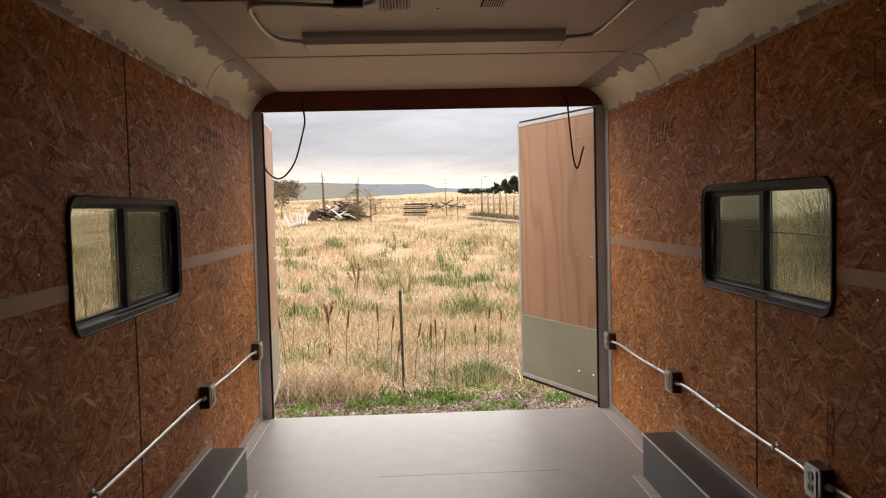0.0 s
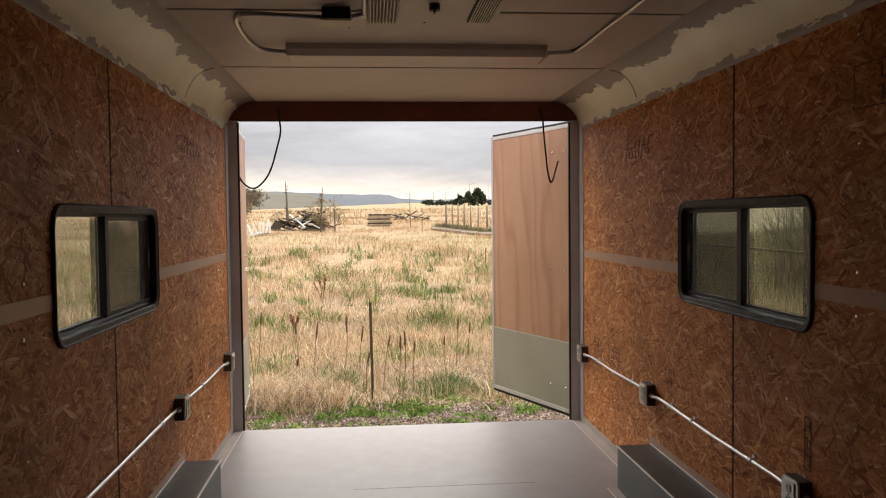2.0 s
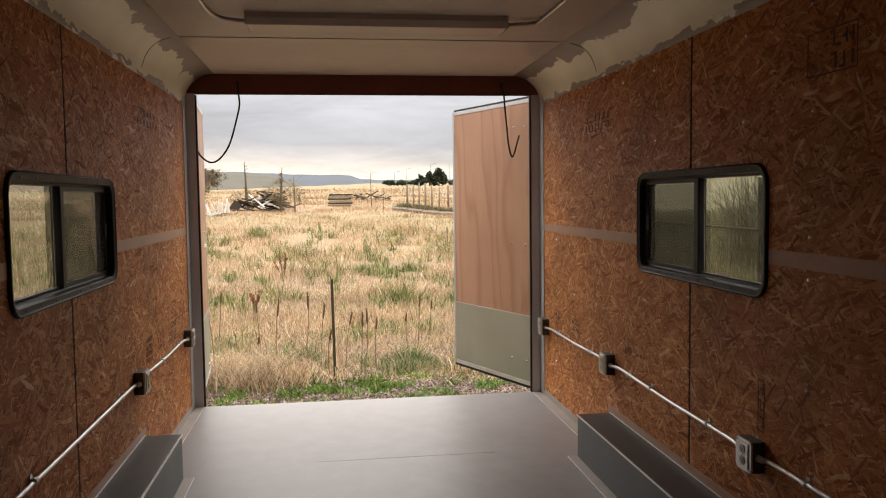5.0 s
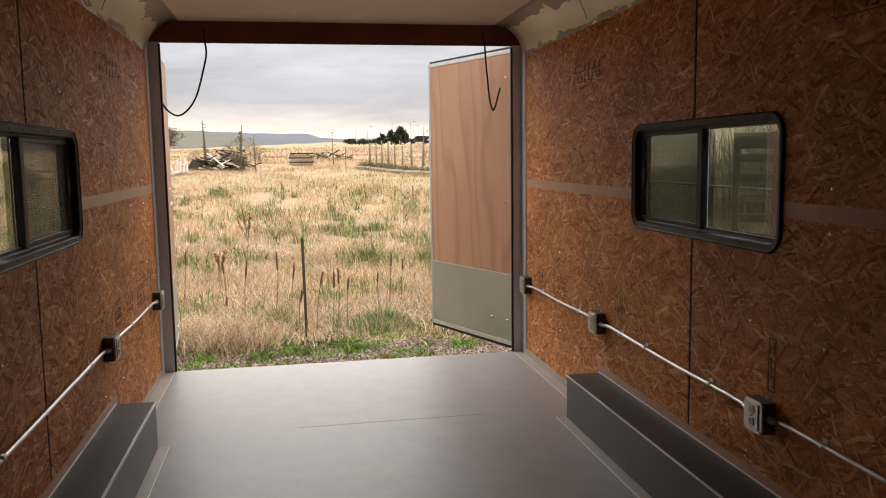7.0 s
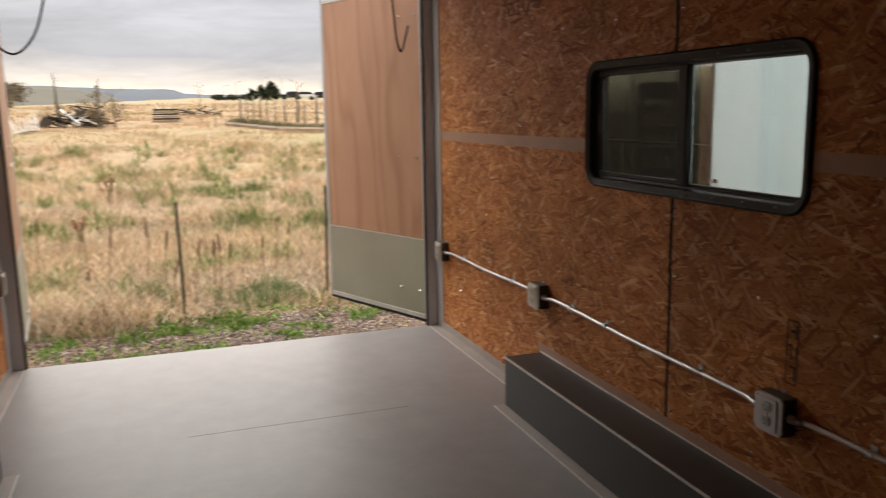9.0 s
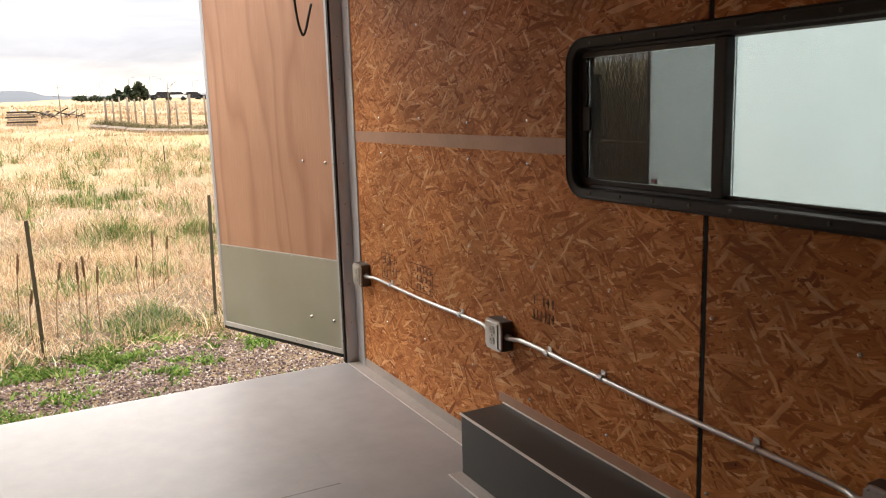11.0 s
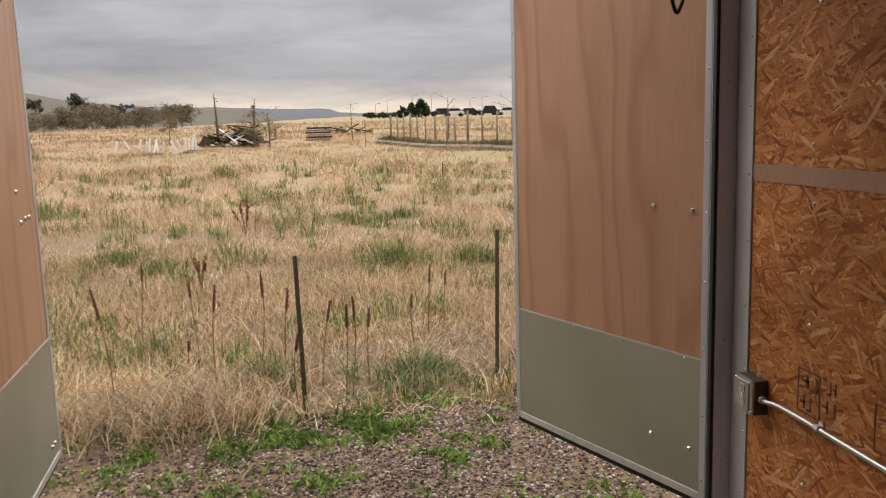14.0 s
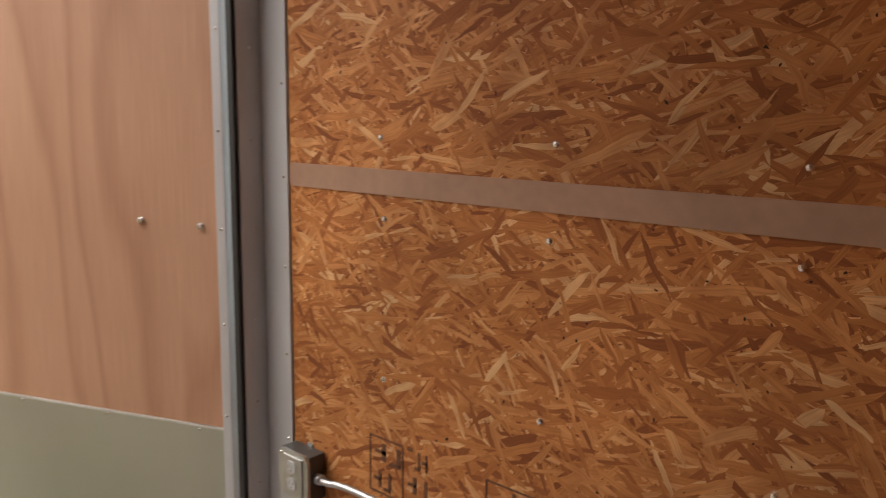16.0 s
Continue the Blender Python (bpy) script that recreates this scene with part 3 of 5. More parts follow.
    box((x0, -0.055, 0.0005), (x1, FRONT, 2.13), jamb, 0.002)
    x0, x1 = span(W - 0.066, W + 0.08)
    box((x0, FRONT + 0.001, 0.0005), (x1, FRONT + 0.03, 2.13), jamb, 0.003)
    post = structure("door_jamb_right" if side > 0 else "door_jamb_left", jamb, JAMB, label="riveted grey aluminium door jamb")
    x0, x1 = span(W - 0.078, W - 0.0665)
    part("door_seal", box((x0, FRONT + 0.006, 0.001), (x1, FRONT + 0.028, 2.12), None, 0.002), RUBBER, post, "black rubber door seal")
    x0, x1 = span(W - 0.05 if side > 0 else W - 0.01, W + 0.05)
    part("hinge_gap_seal", box((x0, FRONT + 0.031, 0.0), (x1, FRONT + (0.07 if side > 0 else 0.04), 2.12)), RUBBER, post)
    for k in range(10):
        m = Matrix.Translation((side * (W - 0.0062), -0.040, 0.14 + 0.21 * k)) @ Matrix.Rotation(-side * math.pi / 2, 4, "Y")
        part("rivet", dome(0.004, 0.002, m), STEEL, post)
        m = Matrix.Translation((side * (W - 0.035), FRONT + 0.0008, 0.22 + 0.21 * k)) @ Matrix.Rotation(math.pi / 2, 4, "X")
        part("rivet", dome(0.004, 0.002, m), STEEL, post)

lid = bmesh.new()
for ya, yb in ((-1.203, FRONT - 0.002), (-2.379, -1.229), (-4.82, -2.405), (-7.26, -4.826), (BACK, -7.266)):
    box((-1.021, ya, 2.26), (1.021, yb, 2.272), lid)
structure("ceiling", lid, CEILING, label="cream painted ceiling panels with open joints")
structure("ceiling_backing", box((-1.22, BACK, 2.274), (1.22, FRONT - 0.01, 2.29)), DARK)
structure("roof", box((-1.32, BACK - 0.08, 2.301), (1.32, 0.07, 2.34)), WHITE_SKIN)
structure("door_header", box((-W - 0.08, FRONT, 2.131), (W + 0.08, 0.08, 2.30), None, 0.003), HEADER, label="dark red stained wooden door header")
structure("trim", box((-W + 0.066, FRONT - 0.001, 2.126), (W - 0.066, 0.07, 2.1305)), RUBBER)


def window(name, win, side, split, label):
    """A sliding window set deep in a flanged frame: clear half away from the door, screened half beside it."""
    top = tagged(new(name), label, kind="structure")
    y0, y1, z0, z1 = win

    def rim(d, r, x):
        return [(side * x, y, z) for y, z in round_rect(y0 + d, y1 - d, z0 + d, z1 - d, r)]
    rings = [rim(0.0, 0.080, W + 0.068), rim(0.0, 0.080, W - 0.004), rim(0.003, 0.077, W - 0.010), rim(0.007, 0.073, W - 0.012), rim(0.011, 0.069, W - 0.009),
             rim(0.028, 0.052, W - 0.006), rim(0.031, 0.049, W - 0.003), rim(0.034, 0.047, W + 0.020), rim(0.041, 0.041, W + 0.024), rim(0.043, 0.040, W + 0.068)]
    bm = bmesh.new()
    rows = [[bm.verts.new(v) for v in r] for r in rings]
    n = len(rows[0])
    for a, b in zip(rows, rows[1:] + rows[:1]):
        for k in range(n):
            bm.faces.new((a[k], a[(k + 1) % n], b[(k + 1) % n], b[k]))
    bmesh.ops.recalc_face_normals(bm, faces=bm.faces)
    frame_part = part("window_frame", bm, FRAME, top, "black rounded window frame with screwed flange")
    for k in range(8):
        for zz in (z0 + 0.0195, z1 - 0.0195):
            m = Matrix.Translation((side * (W - 0.0075), y0 + 0.12 + k * (y1 - y0 - 0.24) / 7, zz)) @ Matrix.Rotation(-side * math.pi / 2, 4, "Y")
            part("frame_screw", dome(0.0055, 0.0035, m), SCREW_DULL, frame_part)

    def between(a, b, ya, yb, za, zb, bevel=0.0):
        xa, xb = sorted((side * (W + a), side * (W + b)))
        return box((xa, ya, za), (xb, yb, zb), None, bevel)
    za, zb = z0 + 0.042, z1 - 0.042
    part("mullion", between(0.016, 0.056, split - 0.020, split + 0.020, za, zb, 0.004), FRAME, top)
    sash = part("sash_rail", between(0.022, 0.034, split + 0.021, y1 - 0.045, za, za + 0.016, 0.003), FRAME, top)
    part("sash_rail", between(0.022, 0.034, split + 0.021, y1 - 0.045, zb - 0.016, zb, 0.003), SASH, top, "lighter grey top sash rail")
    part("sash_stile", between(0.022, 0.034, y1 - 0.064, y1 - 0.045, za + 0.017, zb - 0.017, 0.003), FRAME, top)
    part("latch", between(0.014, 0.0218, y1 - 0.092, y1 - 0.060, (z0 + z1) / 2 - 0.035, (z0 + z1) / 2 + 0.035, 0.003), FRAME, sash, "black sliding latch")
    part("screen", between(0.026, 0.0272, split + 0.021, y1 - 0.065, za + 0.017, zb - 0.017), SCREEN, top, "dark insect screen")
    part("glazing_bead", between(0.030, 0.040, y0 + 0.045, y0 + 0.052, za + 0.009, zb - 0.009, 0.002), SASH, top, "grey glazing bead")
    part("glazing_bead", between(0.030, 0.040, y0 + 0.045, split - 0.021, za, za + 0.008, 0.002), SASH, top, "grey glazing bead")
    for ya, yb, a in ((y0 + 0.045, split - 0.021, 0.044), (split + 0.021, y1 - 0.045, 0.050)):
        part("pane", between(a, a + 0.004, ya, yb, za, zb), GLASS, top, "clear window glass")
    return top


window("window_1", WIN_R, 1, -2.41, "black sliding window with one screened half")
window("window_2", WIN_L, -1, -2.46, "black sliding window with one screened half")


# ---- the two rear doors ----
def door(name, hinge, angle, hand, bolts, label):
    """A swung-out door. x runs from the hinge, the inside face looks along hand * y."""
    top = thing(name, pose(hinge[0], hinge[1], 0.0, 0, 0, angle), label, "door", "rear trailer doors", "structure")
    wide, low, high, deep = 1.105, 0.012, 2.125, 0.038

    def slab(x0, x1, a, b, z0, z1, bevel=0.0):
        ya, yb = sorted((hand * a, hand * b))
        return box((x0, ya, z0), (x1, yb, z1), None, bevel)
    part("outer_skin", slab(0.003, wide - 0.003, -deep, -0.006, low + 0.003, high - 0.003), WHITE_SKIN, top)
    part("plywood_panel", slab(0.028, wide - 0.028, -0.0055, 0.0, 0.536, high - 0.03), LAUAN, top, "pinkish tan plywood lining with flame grain")
    kick = part("kick_plate", slab(0.028, wide - 0.028, -0.0055, 0.0012, low + 0.03, 0.532), KICK, top, "dull aluminium kick plate")
    part("kick_plate_lip", slab(0.028, wide - 0.028, -0.004, 0.0026, 0.5285, 0.5345), EDGE, kick)
    part("edge_trim", slab(0.0, 0.0275, -deep - 0.002, 0.003, low, high, 0.002), JAMB, top)
    part("edge_trim", slab(wide - 0.0275, wide, -deep - 0.002, 0.003, low, high, 0.002), JAMB, top)
    part("bottom_rail", slab(0.028, wide - 0.028, -deep - 0.002, 0.004, low, low + 0.029, 0.002), EDGE, top, "light aluminium bottom rail")
    part("top_rail", slab(0.028, wide - 0.028, -deep - 0.002, 0.003, high - 0.029, high, 0.002), EDGE, top)
    part("bottom_seal", slab(0.004, wide - 0.004, -deep, -0.004, low - 0.022, low - 0.0005), RUBBER, top, "black rubber sweep")
    part("top_seal", slab(0.004, wide - 0.004, -deep, -0.012, high + 0.0005, high + 0.018), RUBBER, top, "black rubber top seal")

    def head(x, z, r, h, nm, owner):
        m = Matrix.Translation((x, hand * 0.0028, z)) @ Matrix.Rotation(-hand * math.pi / 2, 4, "X")
        part(nm, dome(r, h, m), STEEL, owner)
    for x, z in bolts:
        head(x, z, 0.0105, 0.007, "carriage_bolt", top)
    for k in range(9):
        head(0.014, 0.09 + 0.24 * k, 0.0045, 0.002, "rivet", top)
        head(wide - 0.014, 0.09 + 0.24 * k, 0.0045, 0.002, "rivet", top)
    for k in range(4):
        head(0.1 + 0.3 * k, low + 0.014, 0.0045, 0.002, "rivet", top)
        head(0.1 + 0.3 * k, 0.523, 0.0045, 0.002, "rivet", kick)
    return top


door("door_1", (1.185, 0.155), math.degrees(math.atan2(1.035, -0.43)), 1,
     [(0.075, 0.19), (0.26, 0.19), (0.075, 1.055), (0.255, 1.06), (0.075, 1.93), (0.22, 1.93)], "open rear door with plywood lining and aluminium kick plate")
door("door_2", (-1.178, 0.088), math.degrees(math.atan2(1.1, -0.10)), -1,
     [(0.16, 0.20), (0.22, 1.06), (0.80, 1.17), (0.83, 1.05), (0.90, 1.06), (0.96, 1.06), (0.95, 0.10), (1.0, 0.10), (0.16, 1.93)], "open rear door folded back, plywood lined")


# ---- wheel boxes ----
def wheel_box(side):
    top = thing("wheel_box", (side * 1.12, -2.5, 0.0), "low dark grey painted steel wheel box along the wall", "wheel box", "wheel boxes")

    def b(x0, x1, ya, yb, z0, z1, bevel=0.0):
        xa, xb = sorted((side * x0, side * x1))
        return box((xa, ya, z0), (xb, yb, z1), None, bevel)
    part("body", b(1.034, W - 0.0045, -3.50, -1.422, 0.0045, 0.236, 0.004), WHEELBOX, top, placed=True)
    part("edge_bead", b(1.029, 1.0335, -3.50, -1.422, 0.229, 0.237), EDGE, top, "thin pale edge", placed=True)
    part("floor_flange", b(0.985, 1.0335, -3.53, -1.412, 0.0008, 0.0055), BASE, top, placed=True)
    part("flange_edge", b(0.981, 0.9845, -3.53, -1.412, 0.0008, 0.0065), EDGE, top, placed=True)
    part("wall_flange", b(W - 0.004, W - 0.001, -3.53, -1.392, 0.238, 0.275), BATTEN, top, placed=True)
    part("wall_flange_edge", b(W - 0.009, W - 0.0045, -3.53, -1.422, 0.2365, 0.2405), EDGE, top, placed=True)


wheel_box(1)
wheel_box(-1)


# ---- outlet boxes and conduit ----
def outlet_box(at, label):
    """Square steel box; x comes out of the wall."""
    top = thing("outlet_box", at, label, "outlet", "wall outlets")
    # back box coloured dark to imitate shade on its sides
    part("back_box", box((0.0005, -0.053, -0.055), (0.046, 0.053, 0.055), None, 0.004), GALV_SHADED, top, "galvanised square box, darkened for its shaded sides")
    plate = [(-0.054, -0.042), (-0.042, -0.056), (0.042, -0.056), (0.054, -0.042), (0.054, 0.042), (0.042, 0.056), (-0.042, 0.056), (-0.054, 0.042)]
    cover = part("cover", prism(plate, 0.0462, 0.0535, 0), GALV, top, "raised galvanised cover")
    part("raised_frame", box((0.0536, -0.036, -0.046), (0.0575, 0.036, 0.046), None, 0.0015), GALV, cover)
    for z in (-0.0205, 0.0205):
        face = [(0.0175 * math.cos(a) * 0.98, z + max(-0.0145, min(0.0145, 0.0185 * math.sin(a)))) for a in (2 * math.pi * k / 16 for k in range(16))]
        socket = part("receptacle", prism(face, 0.0576, 0.0600, 0), OUTLET, cover, "grey receptacle face")
        slots = bmesh.new()
        box((0.0600, -0.0075, z - 0.002), (0.0604, -0.0055, z + 0.007), slots)
        box((0.0600, 0.0055, z - 0.002), (0.0604, 0.0075, z + 0.006), slots)
        box((0.0600, -0.002, z - 0.010), (0.0604, 0.002, z - 0.006), slots)
        slots.transform(Matrix.Identity(4))
        part("slots", slots, RUBBER, cover)
    for y, z in ((-0.043, 0.045), (0.043, -0.045), (0.0, 0.0)):
        part("cover_screw", dome(0.004, 0.0025, Matrix.Translation((0.0536 if y else 0.0576, y, z)) @ Matrix.Rotation(math.pi / 2, 4, "Y")), STEEL, cover)
    part("mounting_tab", box((0.001, -0.009, 0.0545), (0.003, 0.009, 0.063)), GALV, top)
    return top


BOXES_R = [(-0.118, 0.506), (-1.437, 0.511), (-2.948, 0.493)]
BOXES_L = [(-0.205, 0.527), (-1.530, 0.536)]
for y, z in BOXES_R:
    outlet_box(pose(W, y, z, 0, 0, 180), "galvanised outlet box with grey duplex receptacle")
for y, z in BOXES_L:
    outlet_box(pose(-W, y, z), "galvanised outlet box with grey duplex receptacle")


def conduit(side, y0, z0, y1, z1, straps):
    top = thing("conduit", (side * (W - 0.012), (y0 + y1) / 2, (z0 + z1) / 2), "thin galvanised conduit strapped to the wall", "conduit", "wall conduit")
    x_box, x_wall = side * (W - 0.026), side * (W - 0.0125)
    d = -1 if y1 < y0 else 1
    pts = [(x_box, y0, z0), (x_box, y0 + 0.03 * d, z0), (x_wall, y0 + 0.13 * d, z0 + 0.002), (x_wall, (y0 + y1) / 2, (z0 + z1) / 2 - 0.004), (x_wall, y1 - 0.13 * d, z1 + 0.002), (x_box, y1 - 0.03 * d, z1), (x_box, y1, z1)]
    part("tube", tube(arc(pts, 5), 0.0080, 10), GALV, top, "", True, True)
    for e in ((y0, z0), (y1, z1)):
        part("connector", tube([(x_box, e[0] - 0.012, e[1]), (x_box, e[0] + 0.012, e[1])], 0.0128, 8), GALV, top, "", True, True)
    for ys in straps:
        f = (ys - y0) / (y1 - y0)
        zz = z0 + f * (z1 - z0)
        strap = tube([(x_wall, ys - 0.010, zz), (x_wall, ys + 0.010, zz)], 0.0112, 8)
        xa, xb = sorted((side * (W - 0.0035), side * (W - 0.001)))
        box((xa, ys - 0.010, zz + 0.006), (xb, ys + 0.010, zz + 0.022), strap)
        part("strap", strap, GALV, top, "", False, True)


conduit(1, -0.178, 0.506, -1.377, 0.511, (-0.44, -1.12))
conduit(1, -1.497, 0.511, -2.888, 0.493, (-1.72, -2.0, -2.58))
conduit(1, -3.008, 0.493, -5.2, 0.490, (-3.26, -4.4))
conduit(-1, -0.265, 0.527, -1.470, 0.536, (-0.47, -0.98, -1.30))
conduit(-1, -1.590, 0.536, -4.6, 0.536, (-1.86, -2.93))


# ---- stencil marks on the sheets ----
def stamp(side, y0, y1, z0, z1, bars, outline, seed):
    """Unreadable print: short bars of ink, and a thin border."""
    rng = random.Random(seed)
    bm = bmesh.new()
    xa, xb = sorted((side * (W - 0.0012), side * (W - 0.0004)))

    def ink(ya, yb, za, zb):
        box((xa, ya, za), (xb, yb, zb), bm)
    if outline:
        for z in (z0, z1):
            ink(y0, y1, z - 0.002, z + 0.002)
        for y in (y0, y1):
            ink(y - 0.002, y + 0.002, z0, z1)
    n = len(bars)
    for k, (fill, cols) in enumerate(bars):
        za = z0 + (z1 - z0) * (k + 0.18) / n
        zb = z0 + (z1 - z0) * (k + 0.82) / n
        step = (y1 - y0) * fill / cols
        for c in range(cols):
            ya = y0 + 0.06 * (y1 - y0) + c * step
            if rng.random() < 0.85:
                ink(ya, ya + step * 0.28, za, zb)
            if rng.random() < 0.8:
                zz = rng.choice((za, (za + zb) / 2, zb))
                ink(ya, ya + step * 0.75, zz - (zb - za) * 0.1, zz + (zb - za) * 0.1)
    owner = [o for o in scene.objects if o.name == ("wall_right" if side > 0 else "wall_left")][0]
    part("ink_stamp", bm, INK, owner, "smudged black stencil print")


stamp(1, -0.50, -0.43, 0.545, 0.66, [(0.9, 2), (0.9, 3)], False, 1)
stamp(1, -0.425, -0.325, 0.525, 0.65, [(0.9, 3), (0.9, 2)], True, 2)
stamp(1, -0.86, -0.65, 0.53, 0.65, [(0.8, 5), (0.8, 4), (0.9, 6)], True, 3)
stamp(1, -1.75, -1.60, 0.60, 0.70, [(0.9, 6), (0.9, 5)], False, 4)
stamp(1, -1.42, -0.95, 1.77, 1.88, [(0.9, 8), (0.9, 6)], False, 5)
stamp(1, -3.46, -3.22, 1.77, 1.90, [(0.5, 3), (0.5, 4)], True, 6)
stamp(1, -2.99, -2.95, 0.58, 0.76, [(0.9, 1), (0.9, 2), (0.9, 1)], True, 7)
stamp(-1, -0.72, -0.27, 0.575, 0.69, [(0.55, 6), (0.45, 4), (0.5, 5)], True, 8)
stamp(-1, -1.02, -0.82, 0.59, 0.70, [(0.9, 5), (0.9, 4), (0.9, 5)], False, 9)
stamp(-1, -1.31, -1.15, 0.57, 0.71, [(0.95, 7), (0.95, 8), (0.95, 7), (0.95, 6)], False, 10)
stamp(-1, -1.35, -0.80, 1.80, 1.90, [(0.9, 7), (0.8, 6)], False, 11)


# ---- ceiling fittings ----
lamp = thing("fluorescent_batten", (-0.02, -1.73, 2.26), "beige four foot fluorescent batten, switched off", "ceiling light")
profile = [(-1.815, 2.2595), (-1.81, 2.236), (-1.785, 2.208), (-1.645, 2.208), (-1.63, 2.225), (-1.625, 2.2595)]
part("housing", prism(profile, -0.624, 0.578, 0), FIXTURE, lamp, "", False, True)
for x in (-0.6285, 0.5785):
    part("end_cap", box((x, -1.82, 2.203), (x + 0.004, -1.62, 2.2595)), FIXTURE, lamp, "", False, True)


def ceiling_run(points, label):
    top = thing("ceiling_conduit", points[0], label, "conduit", "ceiling conduit")
    part("tube", tube(arc(points, 6), 0.0095, 8), GALV, top, "", True, True)
    for p in (points[len(points) // 2],):
        part("strap", box((p[0] - 0.016, p[1] - 0.008, 2.2555), (p[0] + 0.016, p[1] + 0.008, 2.2598)), GALV, top, "", False, True)


ceiling_run([(-0.630, -1.73, 2.236), (-0.69, -1.73, 2.240), (-0.755, -1.76, 2.247), (-0.785, -1.90, 2.249), (-0.785, -2.18, 2.249), (-0.768, -2.32, 2.249), (-0.72, -2.378, 2.248), (-0.606, -2.375, 2.247), (-0.432, -2.365, 2.240)], "dull conduit bent from lamp to junction box")
ceiling_run([(0.5845, -1.73, 2.236), (0.64, -1.73, 2.240), (0.715, -1.725, 2.247), (0.748, -1.80, 2.249), (0.752, -2.31, 2.249), (0.760, -2.62, 2.249), (0.765, -4.6, 2.249)], "dull conduit running along the ceiling")
ceiling_run([(-0.316, -2.385, 2.240), (-0.295, -2.388, 2.244), (-0.272, -2.41, 2.248), (-0.265, -2.56, 2.249), (-0.262, -4.6, 2.249)], "dull conduit leaving the junction box")
jb = thing("junction_box", (-0.375, -2.41, 2.26), "ceiling junction box with ivory cover", "junction box")
# dark wood colour puts shade on the sides; only the underside stays ivory
part("body", box((-0.428, -2.462, 2.214), (-0.320, -2.352, 2.2597), None, 0.004), DARKWOOD, jb, "box sides darkened for shade", False, True)
part("cover", box((-0.434, -2.470, 2.204), (-0.314, -2.345, 2.2135), None, 0.003), IVORY, jb, "ivory cover plate", False, True)
for x in (-0.42, -0.33):
    part("cover_screw", dome(0.004, 0.003, Matrix.Translation((x, -2.36, 2.204)) @ Matrix.Rotation(math.pi, 4, "X")), STEEL, jb, "", False, True)

unit = thing("ceiling_air_unit", (-0.02, -2.55, 2.26), "cream ceiling air unit with two louvred grilles", "air conditioner")
part("panel", box((-0.262, -2.86, 2.247), (0.26, -2.20, 2.2597), None, 0.004), CEILING, unit, "", False, True)
for x0, x1, tilt in ((-0.255, -0.138, -1), (0.142, 0.235, 1)):
    grille = part("grille", box((x0, -2.72, 2.238), (x1, -2.315, 2.2468), None, 0.002), RUBBER, unit, "slatted air grille", False, True)
    n = 9
    for k in range(n):
        xc = x0 + 0.008 + (x1 - x0 - 0.016) * k / (n - 1)
        slat = box((-0.0022, -2.718, -0.006), (0.0022, -2.317, 0.006), None, 0.0, Matrix.Translation((xc, 0, 2.2335)) @ Matrix.Rotation(radians(25 * tilt), 4, "Y"))
        part("slat", slat, FIXTURE, grille, "", False, True)
knob = part("knob", tube([(-0.007, -2.56, 2.2465), (-0.007, -2.56, 2.222)], 0.020, 14), RUBBER, unit, "black control knob", False, True)
part("grip", box((-0.011, -2.576, 2.214), (-0.003, -2.544, 2.2215)), RUBBER, knob, "", False, True)
part("fixing_screw", dome(0.006, 0.003, Matrix.Translation((-0.026, -2.275, 2.247)) @ Matrix.Rotation(math.pi, 4, "X")), RUBBER, unit, "", False, True)

# loose black cables that hang from the header
for pts, label in (
        ([(-0.868, 0.028, 2.200), (-0.864, 0.018, 2.135), (-0.862, 0.06, 2.06), (-0.884, 0.075, 1.968), (-0.935, 0.08, 1.80), (-0.996, 0.08, 1.706), (-1.060, 0.085, 1.671), (-1.125, 0.09, 1.71), (-1.170, 0.10, 1.79)], "loose black cable looped from header to door"),
        ([(0.938, 0.028, 2.200), (0.952, 0.018, 2.135), (0.967, 0.06, 2.06), (0.984, 0.075, 1.91), (0.999, 0.08, 1.775), (1.022, 0.085, 1.700), (1.040, 0.085, 1.725), (1.057, 0.085, 1.785), (1.077, 0.09, 1.85)], "loose black cable with hooked end under header")):
    cable = thing("cable", pts[0], label, "cable", "hanging cables")
    part("sheath", tube(arc(pts, 5), 0.0062, 7), RUBBER, cable, "", True, True)
    part("grommet", tube([(pts[0][0], 0.0295, pts[0][2]), (pts[0][0], 0.022, pts[0][2])], 0.011, 8), RUBBER, cable, "", False, True)


# ---- outdoors: the land ----
def rise(x, y):
    """Height of the land: level by the trailers, a gentle climb over the field, banks to both sides."""
    z = -0.48
    if y > 3:
        z += 0.028 * (min(y, 110) - 3)
    if y > 110:
        right = min(1, max(0, (x + 45) / 60))
        z += (0.010 + 0.021 * right) * (min(y, 210) - 110)
    if y > 210:
        z += 0.016 * (y - 210)
    far = max(y, 0)
    s = (abs(x) - (7 + 0.30 * far)) / (14 + 0.1 * far)
    s = min(1, max(0, s))
    z += 3.4 * s * s * (3 - 2 * s)
    if y > 3.2:
        f = min(1, (y - 3.2) / 6)
        z += f * (0.07 * math.sin(0.7 * x + 0.31 * y) + 0.06 * math.sin(0.23 * x - 0.45 * y + 1.0) + 0.03 * math.sin(1.9 * x + 1.3 * y))
    return z


def steps(lo, hi, fine_lo, fine_hi, fine, growth):
    out = list(np.arange(fine_lo, fine_hi, fine))
    d, v = fine, fine_hi
    while v < hi:
        out.append(v)
        d *= growth
        v += d
    out.append(hi)
    d, v = fine, fine_lo
    while v > lo:
        d *= growth
        v -= d
        out.append(max(v, lo))
    return sorted(set(round(float(q), 3) for q in out))


